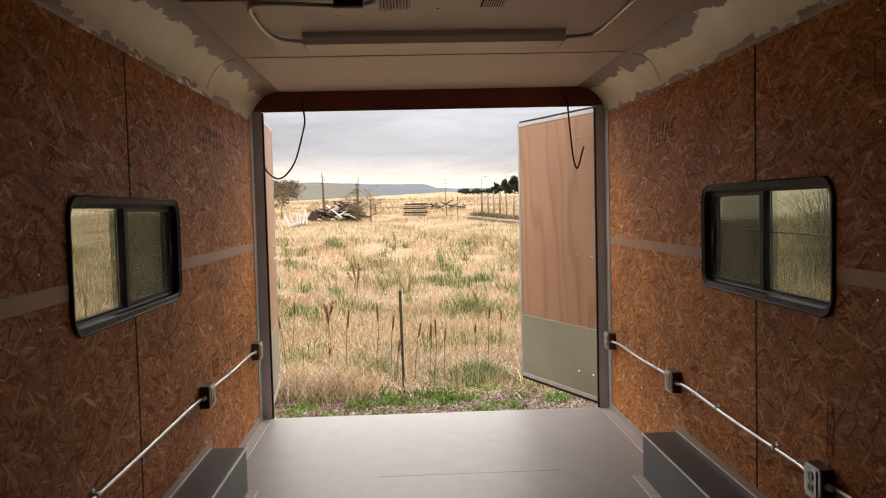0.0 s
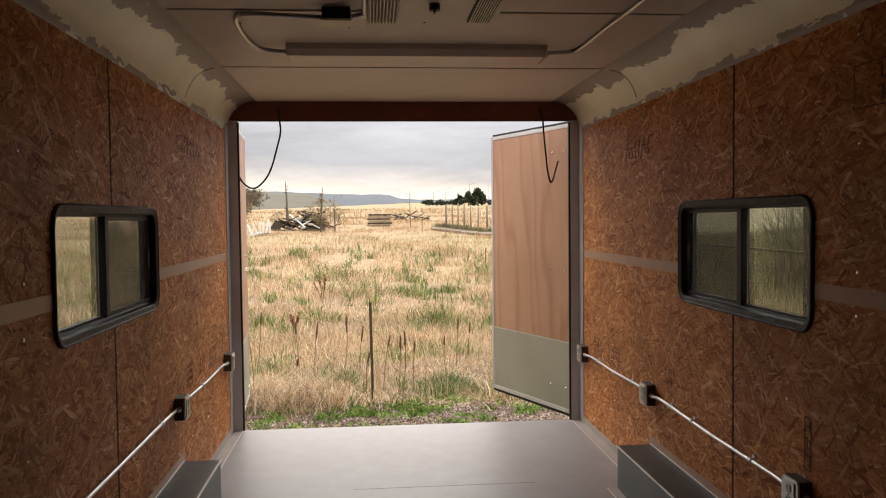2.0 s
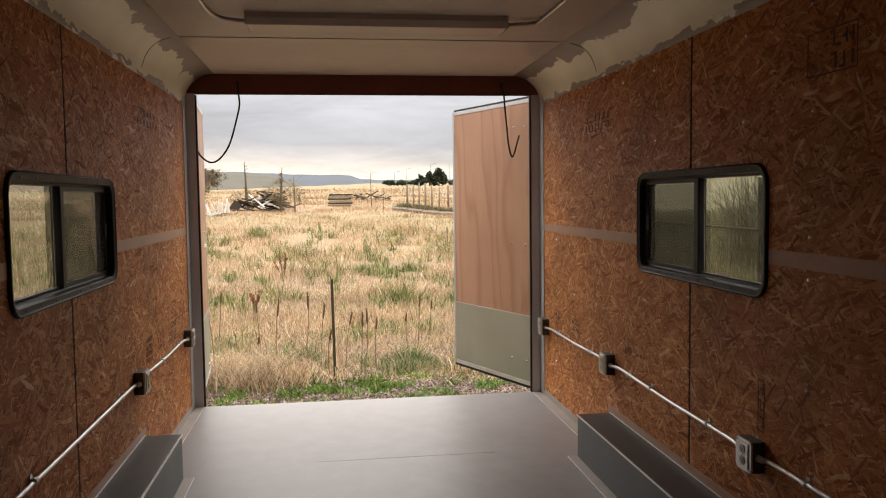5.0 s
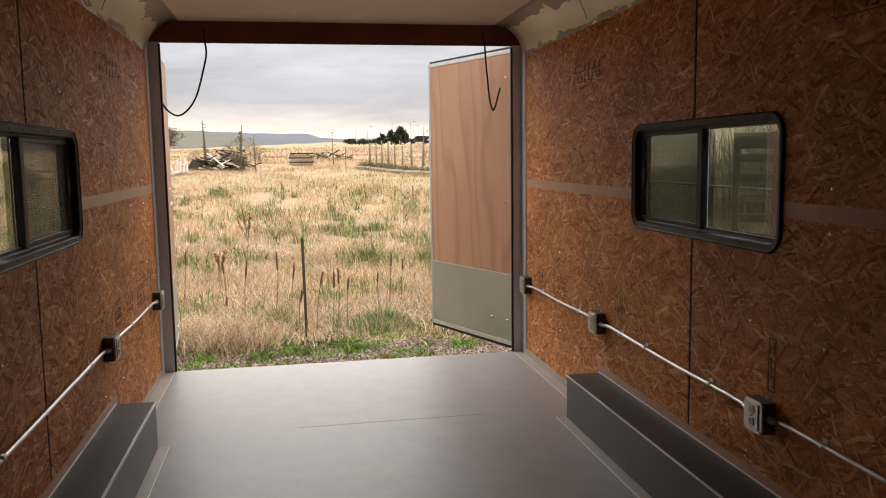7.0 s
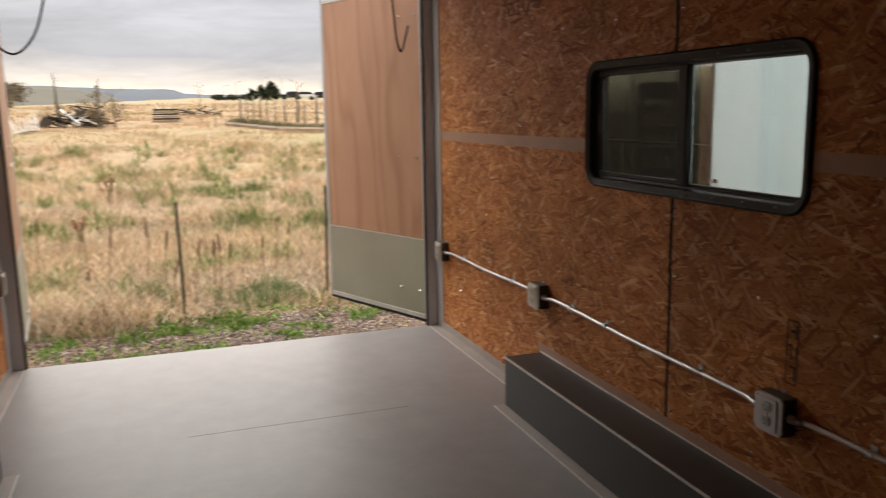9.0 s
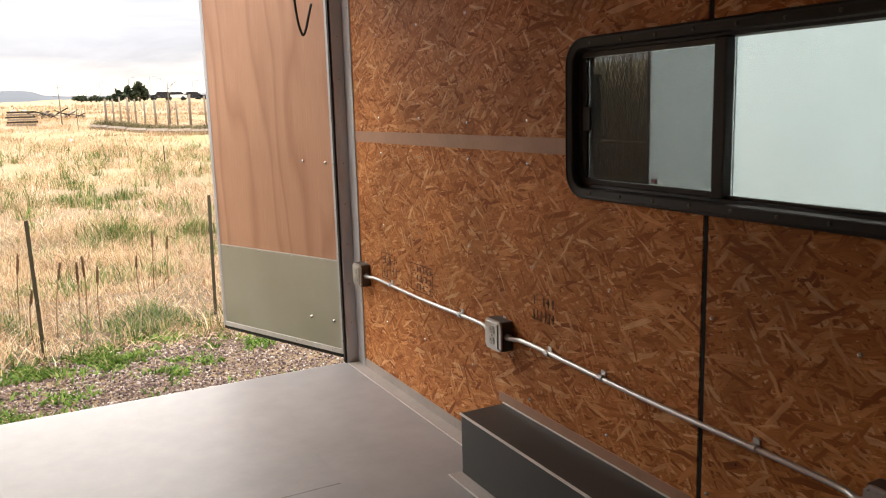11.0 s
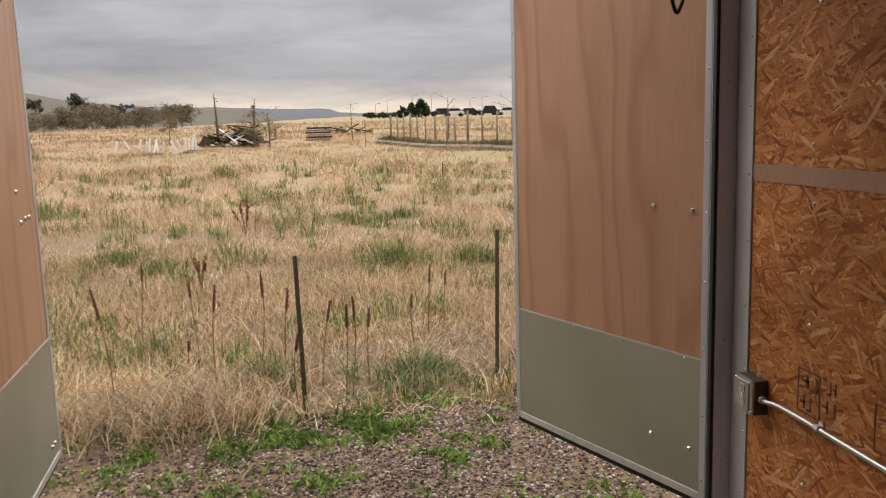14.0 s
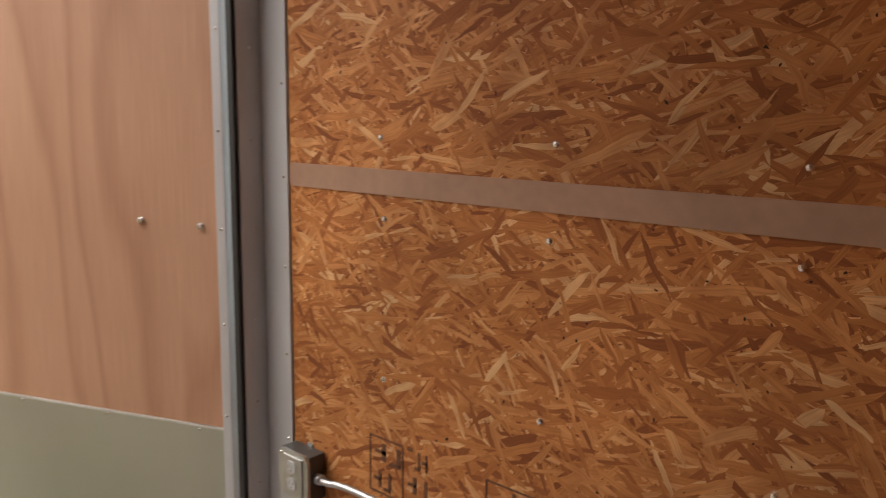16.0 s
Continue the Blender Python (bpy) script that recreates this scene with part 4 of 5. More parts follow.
gx, gy = steps(-1500, 1500, -9, 12, 0.35, 1.12), steps(-700, 2600, -2, 26, 0.35, 1.09)
gv = np.array([(x, y, rise(x, y)) for y in gy for x in gx], np.float32)
nx = len(gx)
quad = np.array([(j * nx + i, j * nx + i + 1, (j + 1) * nx + i + 1, (j + 1) * nx + i) for j in range(len(gy) - 1) for i in range(nx - 1)], np.int32)
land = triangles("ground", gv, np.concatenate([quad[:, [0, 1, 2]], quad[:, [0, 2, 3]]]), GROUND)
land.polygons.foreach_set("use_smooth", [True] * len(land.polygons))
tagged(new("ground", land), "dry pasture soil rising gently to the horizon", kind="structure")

# the far blue ridge with its flat-topped butte
ridge = bmesh.new()
crest = []
for k in range(121):
    az = -40 + 80 * k / 120
    flat = 1.72 if -1.6 < az < 1.15 else (1.72 - 0.30 * min(1, (az - 1.15) / 0.8) - 0.10 * min(1, max(0, az - 2)) if az >= 1.15 else 1.72 + 0.25 * min(1, (-1.6 - az) / 5))
    crest.append((az, flat + 0.05 * noise.noise(Vector((az * 0.9, 3, 1))) + 0.02 * noise.noise(Vector((az * 4, 9, 1)))))
rows = []
for dist, part_up in ((1900, 0.0), (2150, 0.62), (2230, 1.0), (2500, 0.3)):
    rows.append([ridge.verts.new((dist * math.sin(radians(a)), dist * math.cos(radians(a)), 1.3 + dist * math.tan(radians(0.35 + (e - 0.35) * part_up)))) for a, e in crest])
for a, b in zip(rows, rows[1:]):
    for k in range(len(crest) - 1):
        ridge.faces.new((a[k], a[k + 1], b[k + 1], b[k]))
# the near olive hill that closes the view on the valley's side
hill = bmesh.new()
HILL_EL = [(-75, 4.2), (-40, 3.9), (-20, 3.2), (-17.1, 2.9), (-15.5, 2.5), (-12.7, 2.2), (-11, 2.05), (-6.8, 1.95), (-4.5, 1.8), (-2.6, 1.3), (-1.5, 0.7)]
azs = np.arange(-75, -1.4, 0.5)
els = np.interp(azs, [a for a, e in HILL_EL], [e for a, e in HILL_EL])
slopes = []
for dist, f in ((270, 0.0), (330, 0.45), (395, 0.85), (430, 1.0), (520, 0.8)):
    slopes.append([hill.verts.new((dist * math.sin(radians(a)), dist * math.cos(radians(a)), 1.36 + dist * math.tan(radians(0.5 + (e - 0.5) * f)) + f * 0.9 * noise.noise(Vector((a * 0.8, dist * 0.01, 2))))) for a, e in zip(azs, els)])
for a, b in zip(slopes, slopes[1:]):
    for k in range(len(azs) - 1):
        hill.faces.new((a[k], a[k + 1], b[k + 1], b[k]))
structure("backdrop", hill, HILL, True, "olive brown hillside beyond the field")
structure("backdrop", ridge, RIDGE, True, "hazy blue far ridge with a flat butte")


# ---- grass, weeds and gravel ----
def patchy(x, y, s, seed):
    return np.array([noise.noise(Vector((float(a) * s, float(b) * s, seed))) for a, b in zip(x, y)])


def level(x, y):
    return np.array([rise(float(a), float(b)) for a, b in zip(x, y)])


def wedge(rng, n, y0, y1, power=1.0):
    y = y0 + (y1 - y0) * rng.random(n) ** power
    half_l, half_r = 1.6 + 0.50 * (y + 2.0), 1.2 + 0.36 * (y + 2.0)
    return -half_l + (half_l + half_r) * rng.random(n), y


def tufts(rng, count, per, y0, y1, high, wide, spread, power=1.0, lean=(0.05, 0.6)):
    """Blades in tufts, thick and thin by patches."""
    cx, cy = wedge(rng, count, y0, y1, power)
    p = patchy(cx, cy, 0.55, 4.0)
    keep = p > rng.uniform(-0.50, 0.22, count)
    cx, cy, p = cx[keep], cy[keep], p[keep]
    cz = level(cx, cy)
    n = len(cx)
    tall = high * (0.75 + 0.6 * p) * rng.uniform(0.6, 1.25, n)
    bare = (cy < 3.3) & (cx > -0.75) & (cx < 0.75) & (rng.random(n) < 0.7)
    cx, cy, cz, tall = cx[~bare], cy[~bare], cz[~bare], tall[~bare]
    n = len(cx)
    i = np.repeat(np.arange(n), per)
    x, y = cx[i] + rng.normal(0, spread, len(i)), cy[i] + rng.normal(0, spread, len(i))
    ht = tall[i] * rng.uniform(0.45, 1.1, len(i))
    ln = rng.uniform(lean[0], lean[1], len(i))
    return blades(rng, x, y, cz[i] - 0.01, ht, wide * rng.uniform(0.6, 1.4, len(i)), ln)


def stuff(name, pieces, material, label, category):
    base, vs, ts = 0, [], []
    for v, t in pieces:
        vs.append(v)
        ts.append(t + base)
        base += len(v)
    ob = new(name, triangles(name, np.concatenate(vs), np.concatenate(ts), material))
    return tagged(ob, label, category, kind="stuff")


rng = np.random.default_rng(7)
stuff("dry_grass", [
    tufts(rng, 3000, 12, 2.85, 9.0, 0.27, 0.0050, 0.09, 1.0, (0.4, 0.96)),
    tufts(rng, 3000, 10, 2.75, 9.5, 0.24, 0.0055, 0.13, 1.0, (0.55, 0.97)),
    tufts(rng, 1700, 7, 2.75, 10.0, 0.34, 0.0095, 0.16, 1.0, (0.75, 0.97)),
    tufts(rng, 3600, 10, 8.0, 26.0, 0.33, 0.009, 0.16, 0.8, (0.4, 0.95)),
    tufts(rng, 5200, 9, 8.0, 26.0, 0.32, 0.011, 0.22, 0.8, (0.6, 0.97)),
], STRAW, "dense dry straw coloured pasture grass", "grass")
stuff("dry_grass", [
    tufts(rng, 8500, 8, 22.0, 62.0, 0.34, 0.020, 0.30, 0.85, (0.35, 0.95)),
    tufts(rng, 5000, 7, 55.0, 125.0, 0.42, 0.055, 0.7, 0.9),
], STRAW_FAR, "dry straw coloured grass across the far field", "grass")

# fine pale seed stems that stand as a haze over the matted straw
stuff("seed_stems", [
    tufts(rng, 800, 24, 3.4, 12.0, 0.40, 0.0022, 0.13, 1.0, (0.1, 0.85)),
    tufts(rng, 1500, 16, 9.0, 32.0, 0.46, 0.0050, 0.25, 0.9, (0.1, 0.85)),
], STRAW_PALE, "fine pale seed stems over matted straw", "grass")

# green shoots scattered through the straw
hx, hy = wedge(rng, 4200, 2.6, 26.0, 1.2)
thick = patchy(hx, hy, 0.9, 13.0) > 0.07
hx, hy = hx[thick], hy[thick]
i = np.repeat(np.arange(len(hx)), 14)
stuff("short_green_grass", [blades(rng, hx[i] + rng.normal(0, 0.06, len(i)), hy[i] + rng.normal(0, 0.06, len(i)), level(hx, hy)[i] - 0.005, rng.uniform(0.06, 0.24, len(i)) * (1 + hy[i] / 30), rng.uniform(0.005, 0.010, len(i)) * (1 + hy[i] / 18), rng.uniform(0.2, 0.95, len(i)))], GREEN, "green shoots scattered through dry straw", "grass")
tx, ty = rng.normal(-1.25, 0.40, 420), rng.normal(3.0, 0.26, 420)
i = np.repeat(np.arange(len(tx)), 14)
stuff("tangled_straw", [blades(rng, tx[i] + rng.normal(0, 0.07, len(i)), ty[i] + rng.normal(0, 0.07, len(i)), level(tx, ty)[i] + rng.uniform(0, 0.08, len(i)), rng.uniform(0.12, 0.36, len(i)), np.full(len(i), 0.007), rng.uniform(0.6, 0.97, len(i)))], STRAW, "tangled dry straw beside the open door", "straw")

# a bent sheaf of long pale stems beside the second fence post
bx, by = rng.normal(1.42, 0.16, 90), rng.normal(3.62, 0.14, 90)
stuff("bent_straw", [blades(rng, bx, by, level(bx, by), rng.uniform(0.35, 0.75, 90), np.full(90, 0.006), rng.uniform(0.6, 0.95, 90))], STRAW_PALE, "bent sheaf of long pale straw by fence", "straw")

# flattened straw on the soil
lx, ly = wedge(rng, 26000, 2.5, 10.0)
stuff("straw_litter", [blades(rng, lx, ly, level(lx, ly) + 0.006, rng.uniform(0.06, 0.22, len(lx)), np.full(len(lx), 0.006), rng.uniform(0.93, 0.97, len(lx)))], STRAW, "flattened straw lying on bare soil", "straw")

# olive weeds that show through the side windows, shade put into their colour
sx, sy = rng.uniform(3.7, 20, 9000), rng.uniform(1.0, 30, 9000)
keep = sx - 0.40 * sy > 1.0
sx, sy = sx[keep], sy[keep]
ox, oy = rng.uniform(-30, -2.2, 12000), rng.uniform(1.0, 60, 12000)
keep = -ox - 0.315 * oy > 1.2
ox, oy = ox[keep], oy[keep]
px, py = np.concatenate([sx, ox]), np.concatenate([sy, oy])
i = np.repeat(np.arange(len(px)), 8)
stuff("tall_weeds", [blades(rng, px[i] + rng.normal(0, 0.2, len(i)), py[i] + rng.normal(0, 0.2, len(i)), level(px, py)[i] - 0.01, rng.uniform(0.2, 0.75, len(i)), np.full(len(i), 0.014), rng.uniform(0.05, 0.7, len(i)))], OLIVE_WEED_SHADED, "olive brown weeds beside the trailers, darkened for shade", "weeds")

# low green weeds between the stones
spots = [(-1.07, 2.34, 0.42, 950), (-0.48, 1.36, 0.50, 1900), (0.07, 2.52, 0.26, 1300), (0.61, 2.02, 0.16, 800), (-1.1, 1.05, 0.45, 1500), (1.05, 1.25, 0.20, 300), (-0.45, 2.45, 0.38, 650),
         (1.15, 2.35, 0.20, 350), (-1.9, 2.2, 0.55, 400), (0.45, 2.85, 0.30, 500), (-0.95, 0.62, 0.35, 500), (1.25, 0.72, 0.22, 260), (0.15, 1.15, 0.13, 160), (1.7, 2.6, 0.35, 500), (2.4, 3.4, 0.6, 500)]
wx, wy = [], []
for cx, cy, r, n in spots:
    wx.append(rng.normal(cx, r * 0.75, n))
    wy.append(rng.normal(cy, r * 0.55, n))
wx, wy = np.concatenate(wx), np.concatenate(wy)
ok = (wy > 0.22) & ~((wx > 0.60) & (wx < 1.3) & (wy < 1.3) & (np.abs(wx - (1.185 - 0.41 * (wy - 0.155))) < 0.06))
wx, wy = wx[ok], wy[ok]
thick = patchy(wx, wy, 3.6, 8.0) > rng.uniform(-0.22, 0.26, len(wx))
wx, wy = wx[thick], wy[thick]
wx, wy = np.repeat(wx, 2) + rng.normal(0, 0.012, 2 * len(wx)), np.repeat(wy, 2) + rng.normal(0, 0.012, 2 * len(wy))
stuff("weeds", [blades(rng, wx, wy, level(wx, wy) - 0.004, rng.uniform(0.025, 0.085, len(wx)), rng.uniform(0.010, 0.025, len(wx)), rng.uniform(0.55, 0.97, len(wx)))], WEED, "low bright green weeds growing through gravel", "weeds")

# gravel
ICO_V = np.array([(math.cos(a) * math.cos(e), math.sin(a) * math.cos(e), math.sin(e)) for a, e in
                  [(0, math.pi / 2)] + [(radians(60 * k), 0.45) for k in range(6)] + [(radians(60 * k + 30), -0.45) for k in range(6)] + [(0, -math.pi / 2)]], np.float32)
ICO_T = np.array([(0, 1 + k, 1 + (k + 1) % 6) for k in range(6)] + [(1 + k, 7 + k, 1 + (k + 1) % 6) for k in range(6)] + [(1 + (k + 1) % 6, 7 + k, 7 + (k + 1) % 6) for k in range(6)] + [(13, 7 + (k + 1) % 6, 7 + k) for k in range(6)])


def stones(n, lo, hi):
    x, y = rng.normal(0.45, 1.15, n), 0.12 + 2.7 * rng.random(n) ** 1.05
    x = x - 0.10 * y
    keep = (np.abs(x) < 3.2)
    x, y = x[keep], y[keep]
    r = rng.uniform(lo, hi, len(x))
    v = ICO_V[None] * rng.uniform(0.75, 1.3, (len(x), 14, 1)) * r[:, None, None] * rng.uniform(0.6, 1.25, (len(x), 1, 3))
    v = v + np.stack([x, y, level(x, y) + 0.25 * r], 1)[:, None]
    t = ICO_T[None] + 14 * np.arange(len(x))[:, None, None]
    return v.reshape(-1, 3), t.reshape(-1, 3)


stuff("gravel", [stones(24000, 0.004, 0.0115)], GRAVEL, "loose pinkish grey crushed gravel on soil", "gravel")


# green clumps that stand out of the straw
def clump(x, y, r, high, n):
    a, d = rng.uniform(0, 2 * np.pi, n), r * rng.random(n) ** 0.75
    bx, by = d * np.cos(a), 0.7 * d * np.sin(a)
    v, t = blades(rng, bx, by, np.full(n, -0.01), high * 0.85 * rng.uniform(0.25, 1.1, n) * (1.15 - 0.7 * d / r), rng.uniform(0.004, 0.011, n) * (1 + y / 25), rng.uniform(0.15, 0.95, n))
    ob = new("grass_clump", triangles("grass_clump", v, t, GREEN))
    ob.location = (x, y, rise(x, y))
    tagged(ob, "green tussock standing in dry straw", "grass clump", "green tussocks")


for x, y, r, h, n in ((0.85, 7.86, 0.55, 0.62, 1300), (0.56, 3.35, 0.36, 0.36, 1300), (-0.53, 3.43, 0.26, 0.40, 900), (-2.73, 8.68, 0.40, 0.36, 700), (-2.96, 23.7, 0.45, 0.6, 500), (1.89, 7.97, 0.40, 0.5, 700),
                      (-2.05, 8.0, 0.34, 0.3, 500), (0.34, 12.05, 0.5, 0.4, 600), (-1.63, 16.1, 0.5, 0.4, 400), (-2.19, 5.58, 0.30, 0.24, 500), (-1.25, 3.5, 0.30, 0.26, 500), (1.5, 12.5, 0.5, 0.4, 500), (-5.2, 14.0, 0.6, 0.4, 500), (-3.6, 17.5, 0.5, 0.4, 400), (1.6, 3.6, 0.3, 0.4, 500)):
    clump(x, y, r, h, n)

# rust red dock plants
for x, y, h in ((-1.23, 10.5, 0.62), (-1.45, 6.9, 0.45)):
    top = thing("dock_plant", (x, y, rise(x, y)), "dead rust red dock plant with seed heads", "weed", "dock plants")
    stems = bmesh.new()
    heads = bmesh.new()
    r2 = random.Random(int(100 * y))
    for k in range(5):
        a, ln = r2.uniform(0, 6.28), r2.uniform(0.1, 0.35)
        tip = Vector((math.cos(a) * ln * h, math.sin(a) * ln * h, h * r2.uniform(0.7, 1)))
        tube([(0, 0, -0.02), tip * 0.5 + Vector((0, 0, 0.05)), tip], 0.005, 5, stems)
        for q in range(10):
            c = tip * r2.uniform(0.62, 1.0)
            dome(r2.uniform(0.010, 0.024), r2.uniform(0.02, 0.04), Matrix.Translation(c) @ Euler((r2.uniform(0, 6), r2.uniform(0, 6), 0)).to_matrix().to_4x4(), heads, 5)
    part("stems", stems, STALK, top)
    tagged(part("seed_head", heads, RUST, top), kind="stuff")


# dead mullein stalks along the fence
def mullein(base, tip, seed):
    r2 = random.Random(seed)
    b, t = Vector(base), Vector(tip)
    b.z = rise(b.x, b.y) - 0.01
    top = thing("mullein_stalk", b, "dead brown mullein stalk with dark seed spike", "dry stalk", "mullein stalks")
    d = t - b
    bend = Vector((r2.uniform(-0.03, 0.03), r2.uniform(-0.03, 0.03), 0))
    pts = [Vector((0, 0, 0)), d * 0.35 + bend, d * 0.7 + bend, d]
    part("stem", tube(arc(pts, 4), 0.0045, 6, None, [1.2 - 0.5 * k / 12 for k in range(13)]), STALK, top, "", True)
    spike = bmesh.new()
    s0 = d * 0.76 + bend * 0.7
    along = d - s0
    n = 9
    line = [s0 + along * (k / (n - 1)) for k in range(n)]
    tube(line, 0.0085, 7, spike, [0.6, 1.05, 1.2, 1.1, 1.2, 1.05, 0.95, 0.75, 0.3])
    for k in range(26):
        c = s0 + along * r2.random()
        a = r2.uniform(0, 6.28)
        dome(0.0045, 0.007, Matrix.Translation(c + Vector((math.cos(a), math.sin(a), 0)) * 0.008) @ Euler((math.pi / 2, 0, a + math.pi / 2)).to_matrix().to_4x4(), spike, 4)
    part("seed_spike", spike, HEAD, top, "dark brown seed spike")


for k, (b, t) in enumerate((((-1.51, 3.05), (-1.60, 3.05, 0.41)), ((-0.88, 3.31), (-0.85, 3.31, 0.34)), ((-0.61, 3.51), (-0.55, 3.51, 0.39)), ((-0.40, 3.45), (-0.36, 3.45, 0.26)), ((-0.14, 3.39), (-0.06, 3.42, 0.16)),
                            ((0.01, 3.02), (0.04, 3.02, 0.21)), ((0.06, 3.12), (0.09, 3.12, 0.24)), ((0.19, 3.31), (0.21, 3.31, 0.11)), ((-1.10, 3.62), (-1.1, 3.62, -0.12)), ((0.78, 4.39), (0.81, 4.39, 0.22)), ((-1.75, 5.11), (-1.70, 5.11, 0.25)),
                            ((0.95, 4.6), (0.98, 4.6, 0.12)), ((-1.15, 4.4), (-1.2, 4.4, 0.2)), ((0.62, 4.0), (0.6, 4.0, 0.05)), ((-0.31, 2.95), (-0.29, 2.93, 0.05)), ((2.34, 19.1), (2.33, 19.1, 0.75)))):
    mullein((*b, 0), t, k)


# ---- the near wire fence ----
fence = thing("wire_fence", (0.3, 3.0, rise(0.3, 3.0)), "sagging diamond wire fence on dark green steel posts", "fence")


def t_post(x, y, z1, lean=0.0, parent=None):
    bm = bmesh.new()
    z0 = rise(x, y) - 0.12
    h = z1 - z0
    box((-0.014, -0.003, 0), (0.014, 0.003, h), bm)
    box((-0.003, 0.003, 0), (0.003, 0.030, h), bm)
    for k in range(int(h / 0.055)):
        box((-0.006, -0.0075, 0.05 + 0.055 * k), (0.006, -0.003, 0.066 + 0.055 * k), bm)
    bm.transform(Matrix.Translation((x, y, z0)) @ Matrix.Rotation(lean, 4, "Y"))
    part("fence_post", bm, POST, parent, "dark green studded steel post", False, True)


t_post(-0.258, 2.707, 0.600, -0.015, fence)
t_post(1.135, 3.29, 0.63, 0.02, fence)
t_post(-3.3, 1.75, 0.6, 0.01, fence)
t_post(2.75, 4.05, 0.6, -0.02, fence)
net = bmesh.new()
line = [(-3.3, 1.75), (-0.258, 2.707), (1.135, 3.29), (2.75, 4.05)]
for (xa, ya), (xb, yb) in zip(line, line[1:]):
    ln = math.hypot(xb - xa, yb - ya)
    step, tall = 0.062, 0.46
    n = int(ln / step)

    def at(s, h):
        sag = 0.05 * math.sin(math.pi * min(1, max(0, s / ln))) + 0.012 * math.sin(9 * s)
        x, y = xa + (xb - xa) * s / ln, ya + (yb - ya) * s / ln
        return (x + 0.02 * math.sin(5 * s + 6 * h), y - 0.02, rise(x, y) + 0.01 + h * (1 - 0.35 * sag / 0.05 * h))
    for k in range(-7, n):
        for d in (1, -1):
            s0 = k * step if d > 0 else (k + 7) * step
            pts = [(s0 + d * tall * f, tall * f) for f in (0, 0.25, 0.5, 0.75, 1.0)]
            pts = [q for q in pts if 0 <= q[0] <= ln]
            if len(pts) > 1:
                tube([at(*q) for q in pts], 0.0011, 3, net)
    tube([at(s * ln / 20, tall) for s in range(21)], 0.0017, 4, net)
part("wire_mesh", net, WIRE, fence, "thin galvanised diamond mesh", False, True)
# broken white stake at the foot of the fence
st = thing("broken_stake", (-0.50, 2.62, rise(-0.5, 2.62)), "pale broken wooden stake lying by fence", "stake")
part("stick", tube([(-0.56, 2.66, -0.42), (-0.50, 2.58, -0.485)], 0.008, 6), WHITEWOOD, st, "", False, True)
part("stick", tube([(-0.50, 2.58, -0.482), (-0.22, 2.64, -0.475)], 0.006, 6), OLDWOOD, st, "", False, True)

for x, y, z1 in ((2.91, 16.7, 0.60), (2.6, 39.8, 2.0)):
    single = thing("steel_post", (x, y, rise(x, y)), "single dark steel post standing in the field", "post", "field posts")
    t_post(x, y, z1, 0.0, single)
rock = new("pale_stone", mesh_of("pale_stone", dome(0.13, 0.12, Matrix.Identity(4), None, 9), STONE))
rock.location = (1.87, 33.8, rise(1.87, 33.8) + 0.05)
tagged(rock, "pale stone lying in the straw", "stone")


# ---- beside the trailer ----
mate = thing("cargo_trailer", (4.55, -3.2, rise(4.5, -3)), "white cargo trailer parked alongside", "trailer")
part("body", box((3.40, -6.5, 0.02), (5.6, 0.25, 2.25), None, 0.03), MATE_SKIN, mate, "smooth white side panel", False, True)
part("corner_trim", box((3.389, 0.228, 0.0), (3.399, 0.248, 2.26), None, 0.003), RUBBER, mate, "dark corner trim", False, True)
part("chassis", box((3.7, -6.3, -0.2), (5.3, 0.05, 0.019)), RUBBER, mate, "", False, True)
part("marker_light", box((3.385, 0.150, 0.795), (3.3995, 0.192, 0.823), None, 0.004), RED_LENS, mate, "small red marker light", False, True)
part("marker_light", box((3.385, -1.88, 0.755), (3.3995, -1.80, 0.785), None, 0.004), RED_LENS, mate, "small red marker light", False, True)
for y in (-2.6, -3.5):
    wheel = part("wheel", tube([(3.55, y, -0.16), (3.76, y, -0.16)], 0.33, 20), TYRE, mate, "", True, True)
    part("rim", tube([(3.545, y, -0.16), (3.60, y, -0.16)], 0.19, 16), GALV, wheel, "", True, True)
part("jack", tube([(4.5, -6.2, -0.21), (4.5, -6.2, -0.48)], 0.05, 8), GALV, mate, "", False, True)

rack = thing("wooden_ladder", (4.50, 2.47, rise(4.50, 2.47)), "dark stained wooden ladder standing upright", "ladder")
lm = Matrix.Translation((4.50, 2.47, rise(4.50, 2.47))) @ Matrix.Rotation(radians(-33), 4, "Z")
for x in (-0.20, 0.20):
    part("rail", box((x - 0.034, -0.022, 0), (x + 0.034, 0.022, 2.055), None, 0.004, lm), TARRED, rack, "", False, True)
for k in range(9):
    part("rung", box((-0.165, -0.018, 0.06 + 0.212 * k), (0.165, 0.018, 0.150 + 0.212 * k), None, 0.004, lm), TARRED, rack, "", False, True)
part("top_board", box((-0.235, -0.045, 1.90), (0.235, -0.0225, 2.07), None, 0.004, lm), TARRED, rack, "", False, True)

side_fence = thing("rail_fence", (7.5, 8.5, rise(7.5, 8.5)), "single rail fence on thin dark posts", "fence")
part("rail", tube([(7.5, 3.6, 0.74), (7.5, 16.0, 0.78)], 0.022, 8), DARKWOOD, side_fence, "weathered dark rail", True, True)
for y in (4.0, 6.7, 9.4, 12.1, 14.8):
    part("post", tube([(7.53, y, rise(7.5, y) - 0.1), (7.53, y, 0.75)], 0.025, 7), DARKWOOD, side_fence, "", True, True)

